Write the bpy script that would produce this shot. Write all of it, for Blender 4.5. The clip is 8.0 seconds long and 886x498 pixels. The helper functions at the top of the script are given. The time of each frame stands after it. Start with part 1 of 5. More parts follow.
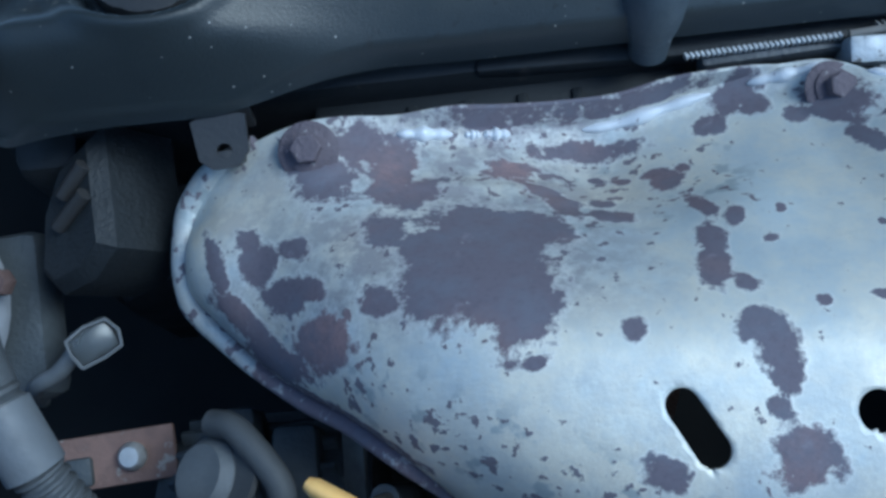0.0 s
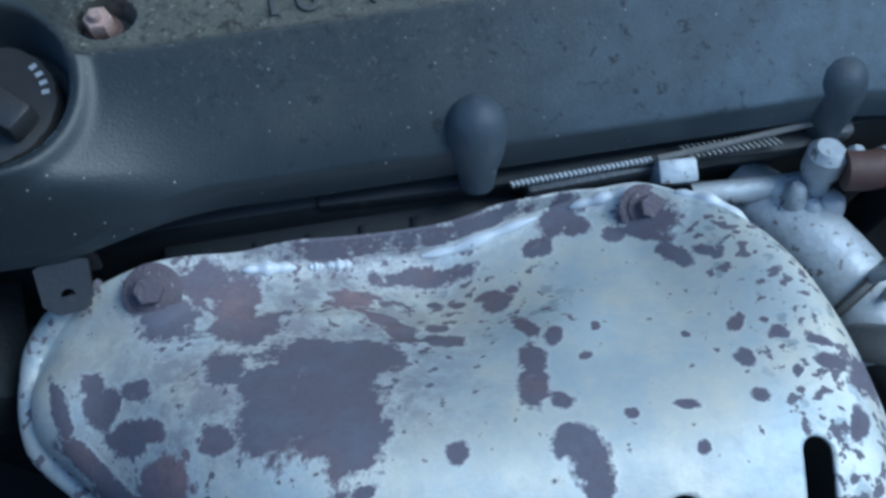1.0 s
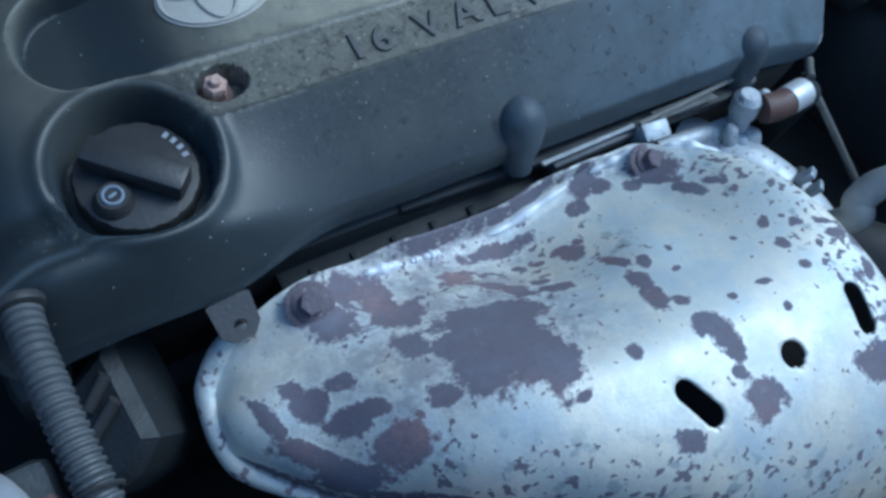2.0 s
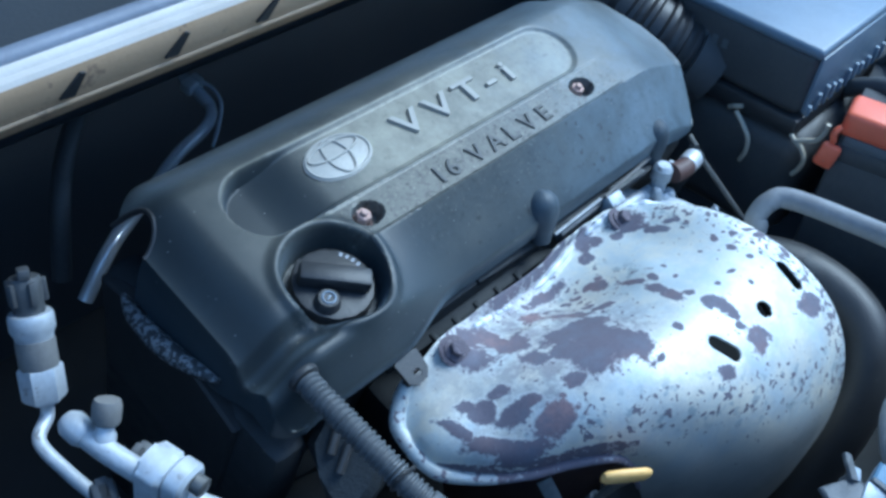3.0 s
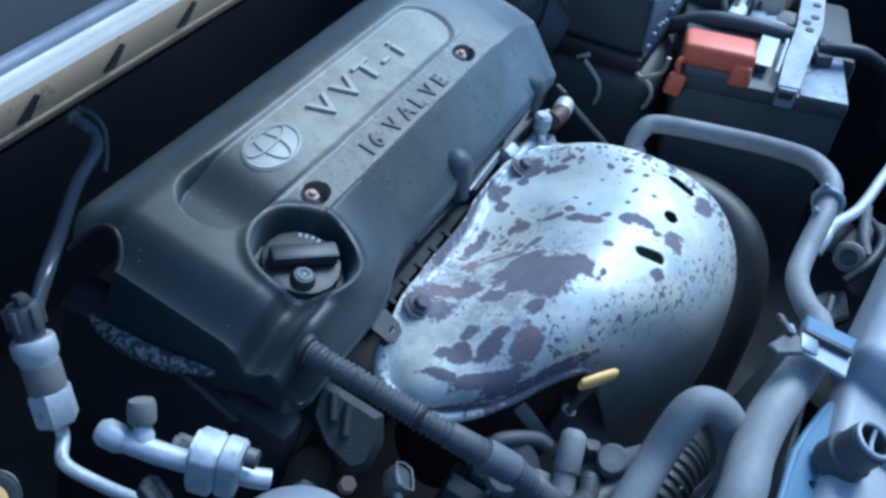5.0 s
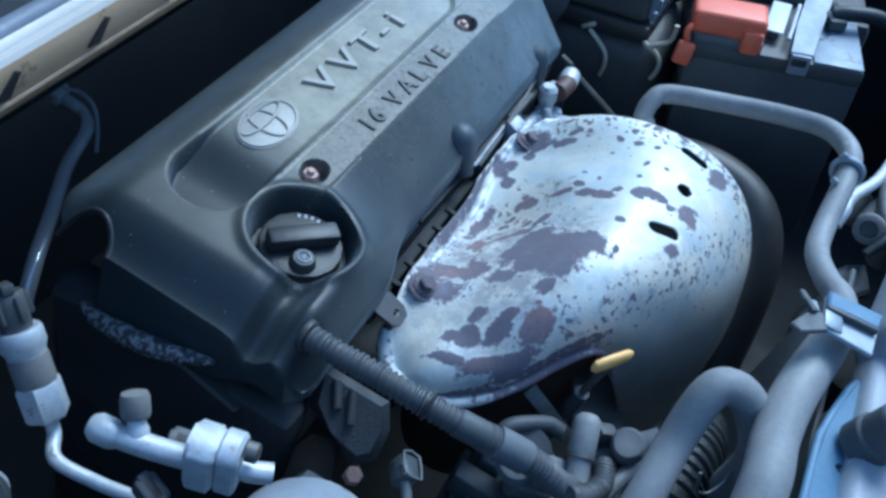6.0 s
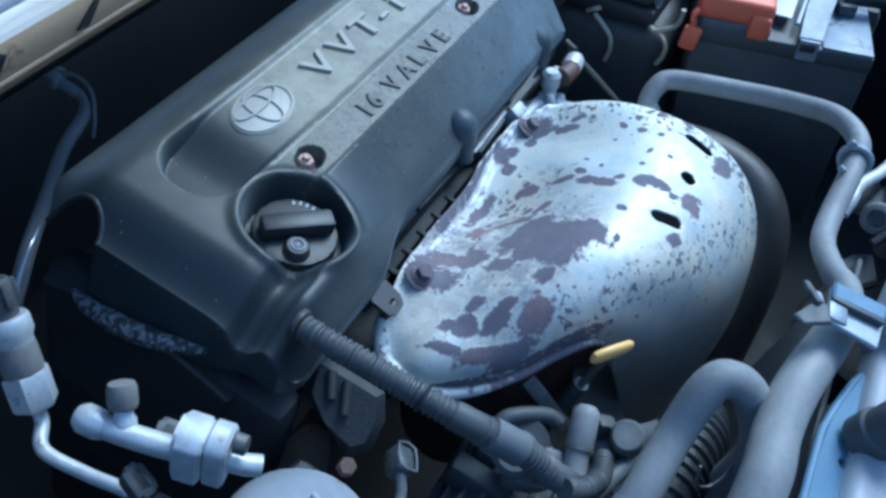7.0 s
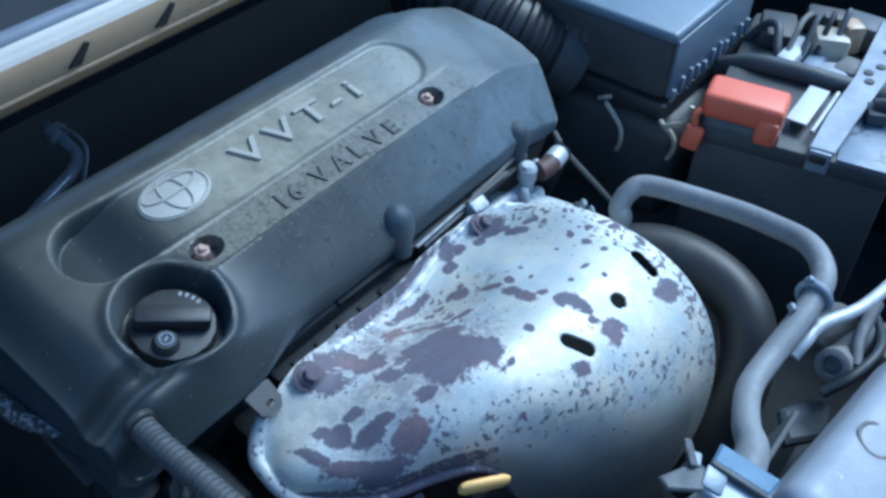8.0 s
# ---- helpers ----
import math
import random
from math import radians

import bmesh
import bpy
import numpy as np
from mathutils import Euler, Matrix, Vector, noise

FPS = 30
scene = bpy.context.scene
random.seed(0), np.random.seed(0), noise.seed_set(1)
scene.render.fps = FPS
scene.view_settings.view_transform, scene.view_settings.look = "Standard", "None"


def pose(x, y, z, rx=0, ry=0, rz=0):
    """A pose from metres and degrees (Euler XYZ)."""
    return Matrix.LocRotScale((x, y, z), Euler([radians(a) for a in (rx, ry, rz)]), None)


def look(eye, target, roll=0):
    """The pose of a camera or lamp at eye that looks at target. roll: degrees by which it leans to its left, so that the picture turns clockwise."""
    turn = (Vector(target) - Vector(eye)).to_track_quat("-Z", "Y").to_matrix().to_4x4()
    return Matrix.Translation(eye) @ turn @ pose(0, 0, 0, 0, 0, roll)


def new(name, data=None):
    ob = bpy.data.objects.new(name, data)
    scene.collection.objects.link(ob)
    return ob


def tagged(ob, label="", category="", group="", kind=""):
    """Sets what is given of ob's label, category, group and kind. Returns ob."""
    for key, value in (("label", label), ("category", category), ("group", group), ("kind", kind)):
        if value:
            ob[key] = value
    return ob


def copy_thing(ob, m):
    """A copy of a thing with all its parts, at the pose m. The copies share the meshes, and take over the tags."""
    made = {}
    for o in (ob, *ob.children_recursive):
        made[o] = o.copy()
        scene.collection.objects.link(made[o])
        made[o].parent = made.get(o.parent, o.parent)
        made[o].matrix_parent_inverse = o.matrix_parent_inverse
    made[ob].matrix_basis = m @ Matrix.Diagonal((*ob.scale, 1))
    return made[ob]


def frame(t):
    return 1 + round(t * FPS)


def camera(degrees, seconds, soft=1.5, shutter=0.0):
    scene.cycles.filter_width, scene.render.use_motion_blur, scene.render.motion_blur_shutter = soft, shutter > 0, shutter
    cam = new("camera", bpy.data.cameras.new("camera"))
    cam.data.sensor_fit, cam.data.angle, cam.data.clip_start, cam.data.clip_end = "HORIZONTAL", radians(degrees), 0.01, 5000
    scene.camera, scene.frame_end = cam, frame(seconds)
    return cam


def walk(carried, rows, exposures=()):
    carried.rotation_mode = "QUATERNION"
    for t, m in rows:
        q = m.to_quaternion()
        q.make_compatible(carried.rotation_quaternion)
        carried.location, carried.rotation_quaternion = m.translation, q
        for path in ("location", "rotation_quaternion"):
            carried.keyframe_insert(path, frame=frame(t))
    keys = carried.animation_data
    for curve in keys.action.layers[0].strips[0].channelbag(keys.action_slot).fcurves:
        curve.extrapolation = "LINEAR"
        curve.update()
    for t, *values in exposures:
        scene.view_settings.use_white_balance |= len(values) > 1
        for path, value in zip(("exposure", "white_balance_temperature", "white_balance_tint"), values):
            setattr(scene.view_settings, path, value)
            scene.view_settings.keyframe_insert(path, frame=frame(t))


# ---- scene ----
# the engine leans back: everything on it is laid out in its own axes, E turns them upright
E = pose(0, 0, 0, 14)
cam = camera(50.0, 8.0, soft=3.0)
PATH = [
    (0, (0.061, -0.257, 0.316), (0.019, 0.283, -1.609), -10.5),
    (0.5, (0.062, -0.258, 0.322), (0.134, 0.353, -1.581), -0.5),
    (1, (0.091, -0.255, 0.337), (0.265, 0.454, -1.525), 3.8),
    (1.5, (0.044, -0.26, 0.362), (0.352, 0.389, -1.504), 10.6),
    (2, (-0.1, -0.249, 0.396), (0.617, 0.323, -1.381), 25.8),
    (2.2, (-0.15, -0.253, 0.444), (0.683, 0.331, -1.278), 26.1),
    (3.3, (-0.423, -0.239, 0.516), (0.848, 0.228, -0.955), 24.2),
    (3.5, (-0.444, -0.217, 0.507), (0.886, 0.139, -0.943), 25.2),
    (4, (-0.477, -0.19, 0.504), (0.93, 0.063, -0.895), 26.4),
    (4.5, (-0.483, -0.19, 0.505), (0.924, 0.068, -0.892), 25.4),
    (6, (-0.457, -0.181, 0.479), (0.915, 0.037, -0.959), 24.8),
    (6.5, (-0.455, -0.179, 0.473), (0.895, 0.056, -0.983), 24.4),
    (7, (-0.444, -0.186, 0.474), (0.902, 0.033, -0.989), 24.9),
    (7.5, (-0.401, -0.216, 0.487), (0.892, 0.097, -1.006), 22.4),
    (8, (-0.3, -0.301, 0.539), (0.905, 0.221, -0.97), 19.9),
]
walk(cam, [(t, E @ look(eye, target, roll)) for t, eye, target, roll in PATH],
     exposures=[(0.0, 0.40, 4950, -4), (0.5, 0.24, 4970, -4), (1.0, 0.36, 4880, -4), (2.0, 0.54, 4830, -4), (3.3, 1.2, 4720, -4), (4.5, 0.99, 4690, -4), (6.5, 0.95, 4740, -4), (8.0, 0.95, 4760, -4)])

# ---- light: open shade under a clear sky, soft sun through haze ----
world = bpy.data.worlds.new("sky")
scene.world = world
world.use_nodes = True
wn = world.node_tree.nodes
sky = wn.new("ShaderNodeTexSky")
sky.sky_type = 'NISHITA'
sky.sun_disc = False
sky.sun_elevation, sky.sun_rotation = radians(52), radians(103)
wn["Background"].inputs["Strength"].default_value = 0.15
world.node_tree.links.new(sky.outputs[0], wn["Background"].inputs["Color"])
sun_data = bpy.data.lights.new("sun", 'SUN')
sun_data.energy, sun_data.angle, sun_data.color = 1.6, radians(30), (1.0, 0.95, 0.88)
sun = new("sun", sun_data)
sun.matrix_world = look((1.9, -0.45, 2.5), (0, 0, 0))


# ---- materials ----
def material(name, base, rough=0.6, metal=0.0, tint=None, grain=200.0, amount=0.35, spots=None, spot_at=0.62,
             spot_scale=60.0, bump=0.15, bump_scale=400.0, spread=12.0, coat=0.0, clear=0.0):
    """Base colour with large soft stains, fine grain, optional specks and relief."""
    m = bpy.data.materials.new(name)
    m.use_nodes = True
    nt = m.node_tree
    n, l = nt.nodes, nt.links
    b = n["Principled BSDF"]
    co = n.new("ShaderNodeTexCoord")

    def noise_tex(scale, detail=4.0, rough_=0.6):
        t = n.new("ShaderNodeTexNoise")
        t.inputs["Scale"].default_value, t.inputs["Detail"].default_value = scale, detail
        t.inputs["Roughness"].default_value = rough_
        l.new(co.outputs["Object"], t.inputs["Vector"])
        return t.outputs["Fac"]

    def ramp(fac, a, c):
        r = n.new("ShaderNodeMapRange")
        r.inputs[1].default_value, r.inputs[2].default_value = a, c
        l.new(fac, r.inputs[0])
        return r.outputs[0]

    def mix(fac, a, c):
        x = n.new("ShaderNodeMix")
        x.data_type = 'RGBA'
        for sock, v in ((x.inputs[0], fac), (x.inputs[6], a), (x.inputs[7], c)):
            if isinstance(v, bpy.types.NodeSocket):
                l.new(v, sock)
            else:
                sock.default_value = v if isinstance(v, float) else (*v, 1)
        return x.outputs[2]

    tint = tint or tuple(c * 0.55 for c in base)
    big = ramp(noise_tex(spread), 0.35, 0.7)
    fine = ramp(noise_tex(grain, 6.0), 0.3, 0.75)
    mul = n.new("ShaderNodeMath")
    mul.operation = 'MULTIPLY_ADD'
    l.new(fine, mul.inputs[0])
    mul.inputs[1].default_value = amount
    half = n.new("ShaderNodeMath")
    half.operation = 'MULTIPLY'
    half.inputs[1].default_value = 0.5
    l.new(big, half.inputs[0])
    l.new(half.outputs[0], mul.inputs[2])
    col = mix(mul.outputs[0], base, tint)
    if spots:
        mask = ramp(noise_tex(spot_scale, 5.0, 0.65), spot_at, spot_at + 0.05)
        col = mix(mask, col, spots)
    l.new(col, b.inputs["Base Color"])
    b.inputs["Metallic"].default_value = metal
    rr = n.new("ShaderNodeMapRange")
    rr.inputs[3].default_value, rr.inputs[4].default_value = rough * 0.85, min(1.0, rough * 1.2)
    l.new(big, rr.inputs[0])
    l.new(rr.outputs[0], b.inputs["Roughness"])
    if coat:
        b.inputs["Coat Weight"].default_value, b.inputs["Coat Roughness"].default_value = coat, 0.25
    bp = n.new("ShaderNodeBump")
    bp.inputs["Strength"].default_value, bp.inputs["Distance"].default_value = bump, 0.002
    l.new(noise_tex(bump_scale, 3.0), bp.inputs["Height"])
    l.new(bp.outputs[0], b.inputs["Normal"])
    if clear:
        b.inputs["Transmission Weight"].default_value = clear
    return m


def cover_material():
    """Dusty dark plastic; the vertex field 'grit' marks the sandy lettering band."""
    m = material("dusty_plastic", (0.018, 0.025, 0.030), 0.44, tint=(0.012, 0.017, 0.021), grain=260, amount=0.3,
                 bump=0.12, bump_scale=900, spread=9)
    nt = m.node_tree
    n, l = nt.nodes, nt.links
    b = n["Principled BSDF"]
    src = b.inputs["Base Color"].links[0].from_socket
    co = n.new("ShaderNodeTexCoord")

    def layer(field, colour, scale, lo, hi, under, weight=1.0):
        a = n.new("ShaderNodeAttribute")
        a.attribute_name = field
        t = n.new("ShaderNodeTexNoise")
        t.inputs["Scale"].default_value, t.inputs["Detail"].default_value, t.inputs["Roughness"].default_value = scale, 6, 0.7
        l.new(co.outputs["Object"], t.inputs["Vector"])
        r = n.new("ShaderNodeMapRange")
        r.inputs[1].default_value, r.inputs[2].default_value, r.inputs[4].default_value = lo, hi, weight
        l.new(t.outputs["Fac"], r.inputs[0])
        mu = n.new("ShaderNodeMath")
        mu.operation = 'MULTIPLY'
        l.new(a.outputs["Fac"], mu.inputs[0])
        l.new(r.outputs[0], mu.inputs[1])
        x = n.new("ShaderNodeMix")
        x.data_type = 'RGBA'
        l.new(mu.outputs[0], x.inputs[0])
        l.new(under, x.inputs[6])
        x.inputs[7].default_value = (*colour, 1)
        return x.outputs[2]

    b.inputs["Sheen Weight"].default_value, b.inputs["Sheen Roughness"].default_value = 0.17, 0.45
    b.inputs["Sheen Tint"].default_value = (0.62, 0.80, 1.0, 1)
    c = layer("dust_and_shade", (0.46, 0.43, 0.33), 26, 0.05, 0.7, src, 0.78)
    # Pale blue layer: the sky's sheen on the cover put into its colour.
    c = layer("sky_sheen", (0.24, 0.31, 0.375), 18, 0.25, 0.75, c, 0.7)
    c = layer("grit", (0.016, 0.016, 0.016), 210, 0.50, 0.66, c, 0.85)
    c = layer("grit", (0.42, 0.38, 0.30), 330, 0.58, 0.70, c, 0.55)
    c = layer("soil", (0.016, 0.016, 0.016), 150, 0.60, 0.64, c, 0.92)
    t = n.new("ShaderNodeTexVoronoi")
    t.inputs["Scale"].default_value = 110
    l.new(co.outputs["Object"], t.inputs["Vector"])
    r = n.new("ShaderNodeMapRange")
    r.inputs[1].default_value, r.inputs[2].default_value, r.inputs[3].default_value, r.inputs[4].default_value = 0.035, 0.065, 0.7, 0.0
    l.new(t.outputs["Distance"], r.inputs[0])
    x = n.new("ShaderNodeMix")
    x.data_type = 'RGBA'
    l.new(r.outputs[0], x.inputs[0])
    l.new(c, x.inputs[6])
    x.inputs[7].default_value = (0.45, 0.45, 0.42, 1)
    l.new(x.outputs[2], b.inputs["Base Color"])
    return m


def shield_material():
    """Dull aluminised sheet; the vertex field 'rust' grows purple-brown patches with ragged edges and loose specks."""
    m = bpy.data.materials.new("rusting_aluminised_sheet")
    m.use_nodes = True
    nt = m.node_tree
    n, l = nt.nodes, nt.links
    b = n["Principled BSDF"]
    co = n.new("ShaderNodeTexCoord")
    geo = n.new("ShaderNodeAttribute")
    geo.attribute_name = "rust"
    speck = n.new("ShaderNodeAttribute")
    speck.attribute_name = "specks"

    def noise_tex(scale, detail, rough_=0.65):
        t = n.new("ShaderNodeTexNoise")
        t.inputs["Scale"].default_value, t.inputs["Detail"].default_value, t.inputs["Roughness"].default_value = scale, detail, rough_
        l.new(co.outputs["Object"], t.inputs["Vector"])
        return t.outputs["Fac"]

    def math_(op, a, c, d=None):
        x = n.new("ShaderNodeMath")
        x.operation = op
        for sock, v in zip(x.inputs, (a, c, d)):
            if isinstance(v, bpy.types.NodeSocket):
                l.new(v, sock)
            elif v is not None:
                sock.default_value = v
        return x.outputs[0]

    def ramp(fac, a, c, lo=0.0, hi=1.0):
        r = n.new("ShaderNodeMapRange")
        r.inputs[1].default_value, r.inputs[2].default_value, r.inputs[3].default_value, r.inputs[4].default_value = a, c, lo, hi
        l.new(fac, r.inputs[0])
        return r.outputs[0]

    def mix(fac, a, c):
        x = n.new("ShaderNodeMix")
        x.data_type = 'RGBA'
        for sock, v in ((x.inputs[0], fac), (x.inputs[6], a), (x.inputs[7], c)):
            if isinstance(v, bpy.types.NodeSocket):
                l.new(v, sock)
            else:
                sock.default_value = v if isinstance(v, float) else (*v, 1)
        return x.outputs[2]

    coat = n.new("ShaderNodeAttribute")
    coat.attribute_name = "coat"
    stain = n.new("ShaderNodeAttribute")
    stain.attribute_name = "stain"
    wander = math_('MULTIPLY_ADD', noise_tex(95, 6, 0.62), 1.0, math_('MULTIPLY_ADD', noise_tex(330, 4, 0.6), 0.42, 0.065))
    ragged = math_('ADD', wander, math_('SUBTRACT', geo.outputs["Fac"], 0.785))
    patch = ramp(ragged, 0.425, 0.565)
    field = math_('MULTIPLY_ADD', speck.outputs["Fac"], 0.16, math_('MULTIPLY_ADD', stain.outputs["Fac"], 0.085, noise_tex(175, 4, 0.5)))
    loose = ramp(field, 0.708, 0.745, 0, 0.95)
    rust = math_('MAXIMUM', patch, loose)
    # oxidised whitish skin with bluish and cream clouds; bare sheet on the lower bulge, darkened to paint its shade
    skin = mix(ramp(noise_tex(22, 5), 0.38, 0.62), (0.60, 0.66, 0.67), (0.83, 0.79, 0.66))
    skin = mix(ramp(noise_tex(260, 5, 0.7), 0.54, 0.78, 0, 0.3), skin, (0.40, 0.42, 0.44))
    film = math_('MULTIPLY', stain.outputs["Fac"], ramp(noise_tex(62, 8, 0.72), 0.42, 0.56, 0.38, 1.0))
    skin = mix(film, skin, (0.29, 0.28, 0.295))
    blotch = math_('MULTIPLY', ramp(noise_tex(105, 4, 0.5), 0.575, 0.64, 0, 0.75), ramp(speck.outputs["Fac"], 0.25, 0.6))
    skin = mix(blotch, skin, (0.34, 0.39, 0.41))
    skin = mix(ramp(ragged, 0.33, 0.45, 0, 0.35), skin, (0.86, 0.86, 0.83))
    bare_shaded = mix(ramp(noise_tex(40, 4), 0.35, 0.7), (0.47, 0.48, 0.46), (0.38, 0.39, 0.38))
    metal_col = mix(coat.outputs["Fac"], bare_shaded, skin)
    rust_col = mix(ramp(noise_tex(17, 3), 0.54, 0.70, 0, 0.55), (0.155, 0.137, 0.165), (0.230, 0.162, 0.162))
    warm = n.new("ShaderNodeAttribute")
    warm.attribute_name = "warm"
    rust_col = mix(math_('MULTIPLY', warm.outputs["Fac"], ramp(noise_tex(110, 5), 0.35, 0.6, 0.4, 1.0)), rust_col, (0.36, 0.235, 0.225))
    rust_col = mix(ramp(noise_tex(420, 4, 0.7), 0.5, 0.75, 0, 0.55), rust_col, (0.10, 0.088, 0.105))
    rust_col = mix(ramp(noise_tex(90, 6, 0.75), 0.60, 0.72, 0, 0.5), rust_col, (0.36, 0.33, 0.36))
    rust_col = mix(ramp(noise_tex(48, 6, 0.7), 0.48, 0.66, 0, 0.55), rust_col, (0.165, 0.175, 0.215))
    l.new(mix(rust, metal_col, rust_col), b.inputs["Base Color"])
    sheen = math_('MULTIPLY_ADD', coat.outputs["Fac"], -0.17, 0.47)
    dull = math_('MULTIPLY_ADD', film, -0.6, 1.0)
    l.new(math_('MULTIPLY', math_('MULTIPLY', math_('SUBTRACT', 1.0, rust), dull), sheen), b.inputs["Metallic"])
    skin_rough = math_('MULTIPLY_ADD', film, 0.22, math_('MULTIPLY_ADD', coat.outputs["Fac"], 0.04, 0.50))
    l.new(math_('MAXIMUM', math_('MULTIPLY', rust, 0.85), skin_rough), b.inputs["Roughness"])
    bp = n.new("ShaderNodeBump")
    bp.inputs["Strength"].default_value, bp.inputs["Distance"].default_value = 0.35, 0.0012
    relief = math_('MULTIPLY', math_('MULTIPLY', noise_tex(420, 4), coat.outputs["Fac"]), 0.5)
    l.new(math_('MULTIPLY_ADD', rust, 0.5, relief), bp.inputs["Height"])
    l.new(bp.outputs[0], b.inputs["Normal"])
    return m


COVER = cover_material()
SHIELD = shield_material()
DULL_LETTER = material("dusty_dark_letter", (0.11, 0.11, 0.105), 0.6, tint=(0.07, 0.07, 0.068), grain=300, spots=(0.2, 0.19, 0.165), spot_at=0.6, spot_scale=300)
COVER_LETTER = material("dusty_raised_letter", (0.48, 0.455, 0.40), 0.5, tint=(0.34, 0.325, 0.29), grain=300)
BLACK = material("black_plastic", (0.032, 0.032, 0.034), 0.45, tint=(0.05, 0.05, 0.05), spots=(0.12, 0.11, 0.10), spot_at=0.68)
DUSTY_BLACK = material("dusty_black_plastic", (0.06, 0.062, 0.066), 0.55, tint=(0.10, 0.10, 0.098), spread=18, spots=(0.16, 0.15, 0.14), spot_at=0.68)
RUBBER = material("grey_dusty_rubber", (0.28, 0.285, 0.29), 0.6, tint=(0.18, 0.18, 0.185), spots=(0.36, 0.36, 0.35), spot_at=0.64, spread=25)
DARK_RUBBER = material("dark_rubber", (0.022, 0.026, 0.030), 0.5, tint=(0.035, 0.04, 0.045))
CONDUIT = material("faded_black_conduit", (0.068, 0.074, 0.08), 0.55, tint=(0.10, 0.105, 0.11), spread=40)
CAST = material("dirty_cast_aluminium", (0.30, 0.30, 0.29), 0.55, 0.55, tint=(0.14, 0.135, 0.13), spots=(0.07, 0.06, 0.055), spot_at=0.6, spread=40, bump=0.4)
PALE = material("pale_aluminium", (0.64, 0.66, 0.68), 0.5, 0.35, tint=(0.42, 0.43, 0.44), amount=0.5, spots=(0.28, 0.27, 0.26), spot_at=0.63, spot_scale=110, spread=60, bump=0.12)
IRON = material("dark_oily_iron", (0.040, 0.043, 0.046), 0.6, 0.2, tint=(0.024, 0.026, 0.028), spots=(0.07, 0.066, 0.062), spot_at=0.64, bump=0.15, spread=30)
RUST = material("rusty_steel", (0.17, 0.11, 0.095), 0.8, 0.2, tint=(0.09, 0.065, 0.065), grain=500, bump=0.6)
COPPER = material("copper_coloured_nut", (0.60, 0.42, 0.35), 0.7, 0.25, tint=(0.42, 0.29, 0.24), grain=600, bump=0.5)
STEEL = material("dull_steel", (0.45, 0.45, 0.45), 0.4, 0.85, tint=(0.25, 0.24, 0.23), spread=50)
YELLOW = material("yellow_plastic", (0.98, 0.62, 0.21), 0.45, tint=(0.84, 0.46, 0.13), amount=0.35, spread=60)
RED = material("red_plastic", (0.88, 0.20, 0.10), 0.4, tint=(0.70, 0.14, 0.07), amount=0.2, spots=(0.45, 0.30, 0.25), spot_at=0.68)
TAN = material("beige_painted_steel", (0.60, 0.42, 0.25), 0.4, tint=(0.50, 0.345, 0.20), amount=0.3, spread=22, coat=0.2, spots=(0.34, 0.235, 0.15), spot_at=0.62, spot_scale=45)
SILVER = material("pale_painted_flange", (0.74, 0.68, 0.60), 0.42, tint=(0.62, 0.56, 0.48), spread=20)
SEAL = material("bluish_grey_seal", (0.30, 0.32, 0.37), 0.5, tint=(0.2, 0.215, 0.25), spread=20)
BLUE = material("blue_painted_steel", (0.145, 0.24, 0.35), 0.55, tint=(0.10, 0.18, 0.27), spots=(0.32, 0.37, 0.42), spot_at=0.64, spread=40)
TANK = material("grey_tank_plastic", (0.40, 0.42, 0.46), 0.5, tint=(0.29, 0.305, 0.335), spread=30, spots=(0.54, 0.56, 0.59), spot_at=0.65, spot_scale=70)
LABEL = material("worn_pale_label", (0.27, 0.32, 0.385), 0.45, tint=(0.15, 0.185, 0.235), spots=(0.08, 0.105, 0.145), spot_at=0.56, spot_scale=45, spread=40)
TAPE = material("grey_tape", (0.155, 0.165, 0.178), 0.55, tint=(0.11, 0.118, 0.126), spread=40)
BAR = material("dull_zinc_bar", (0.34, 0.37, 0.42), 0.55, 0.2, tint=(0.24, 0.26, 0.30), spread=40)
# White that paints the sky's highlight along the shield's back fold.
FOLD_HIGHLIGHT = material("aluminised_fold_highlight", (0.78, 0.80, 0.82), 0.5, 0.1, tint=(0.58, 0.60, 0.63), spread=90, spots=(0.26, 0.23, 0.25), spot_at=0.64, spot_scale=170)
TAG = material("white_plastic_tag", (0.70, 0.72, 0.70), 0.45, tint=(0.58, 0.60, 0.60), spread=40, spots=(0.40, 0.42, 0.44), spot_at=0.66)
CREAM = material("cream_plastic", (0.66, 0.60, 0.47), 0.5, tint=(0.48, 0.43, 0.33), spread=40)
SMOKY = material("smoky_clear_plastic", (0.30, 0.33, 0.35), 0.3, tint=(0.22, 0.25, 0.27), clear=0.75, bump=0.03)
BROWN = material("red_brown_rubber", (0.12, 0.068, 0.056), 0.6, tint=(0.08, 0.048, 0.042))
# Cover plastic for the bosses, with bluish sky light mixed into the colour.
BOSS_SKYLIT = material("skylit_boss_plastic", (0.066, 0.084, 0.103), 0.55, tint=(0.042, 0.054, 0.068), spots=(0.2, 0.22, 0.24), spot_at=0.68, spread=50)
# Paler than the box: sky light on lid and side put into colour.
AIRBOX_SKYLIT = material("skylit_blue_grey_plastic", (0.20, 0.25, 0.31), 0.38, tint=(0.15, 0.19, 0.24), spots=(0.22, 0.25, 0.28), spot_at=0.66, spread=16)
GLOSS = material("plated_pipe", (0.55, 0.58, 0.62), 0.2, 0.4, tint=(0.40, 0.43, 0.46), amount=0.1, bump=0.01, spread=20)
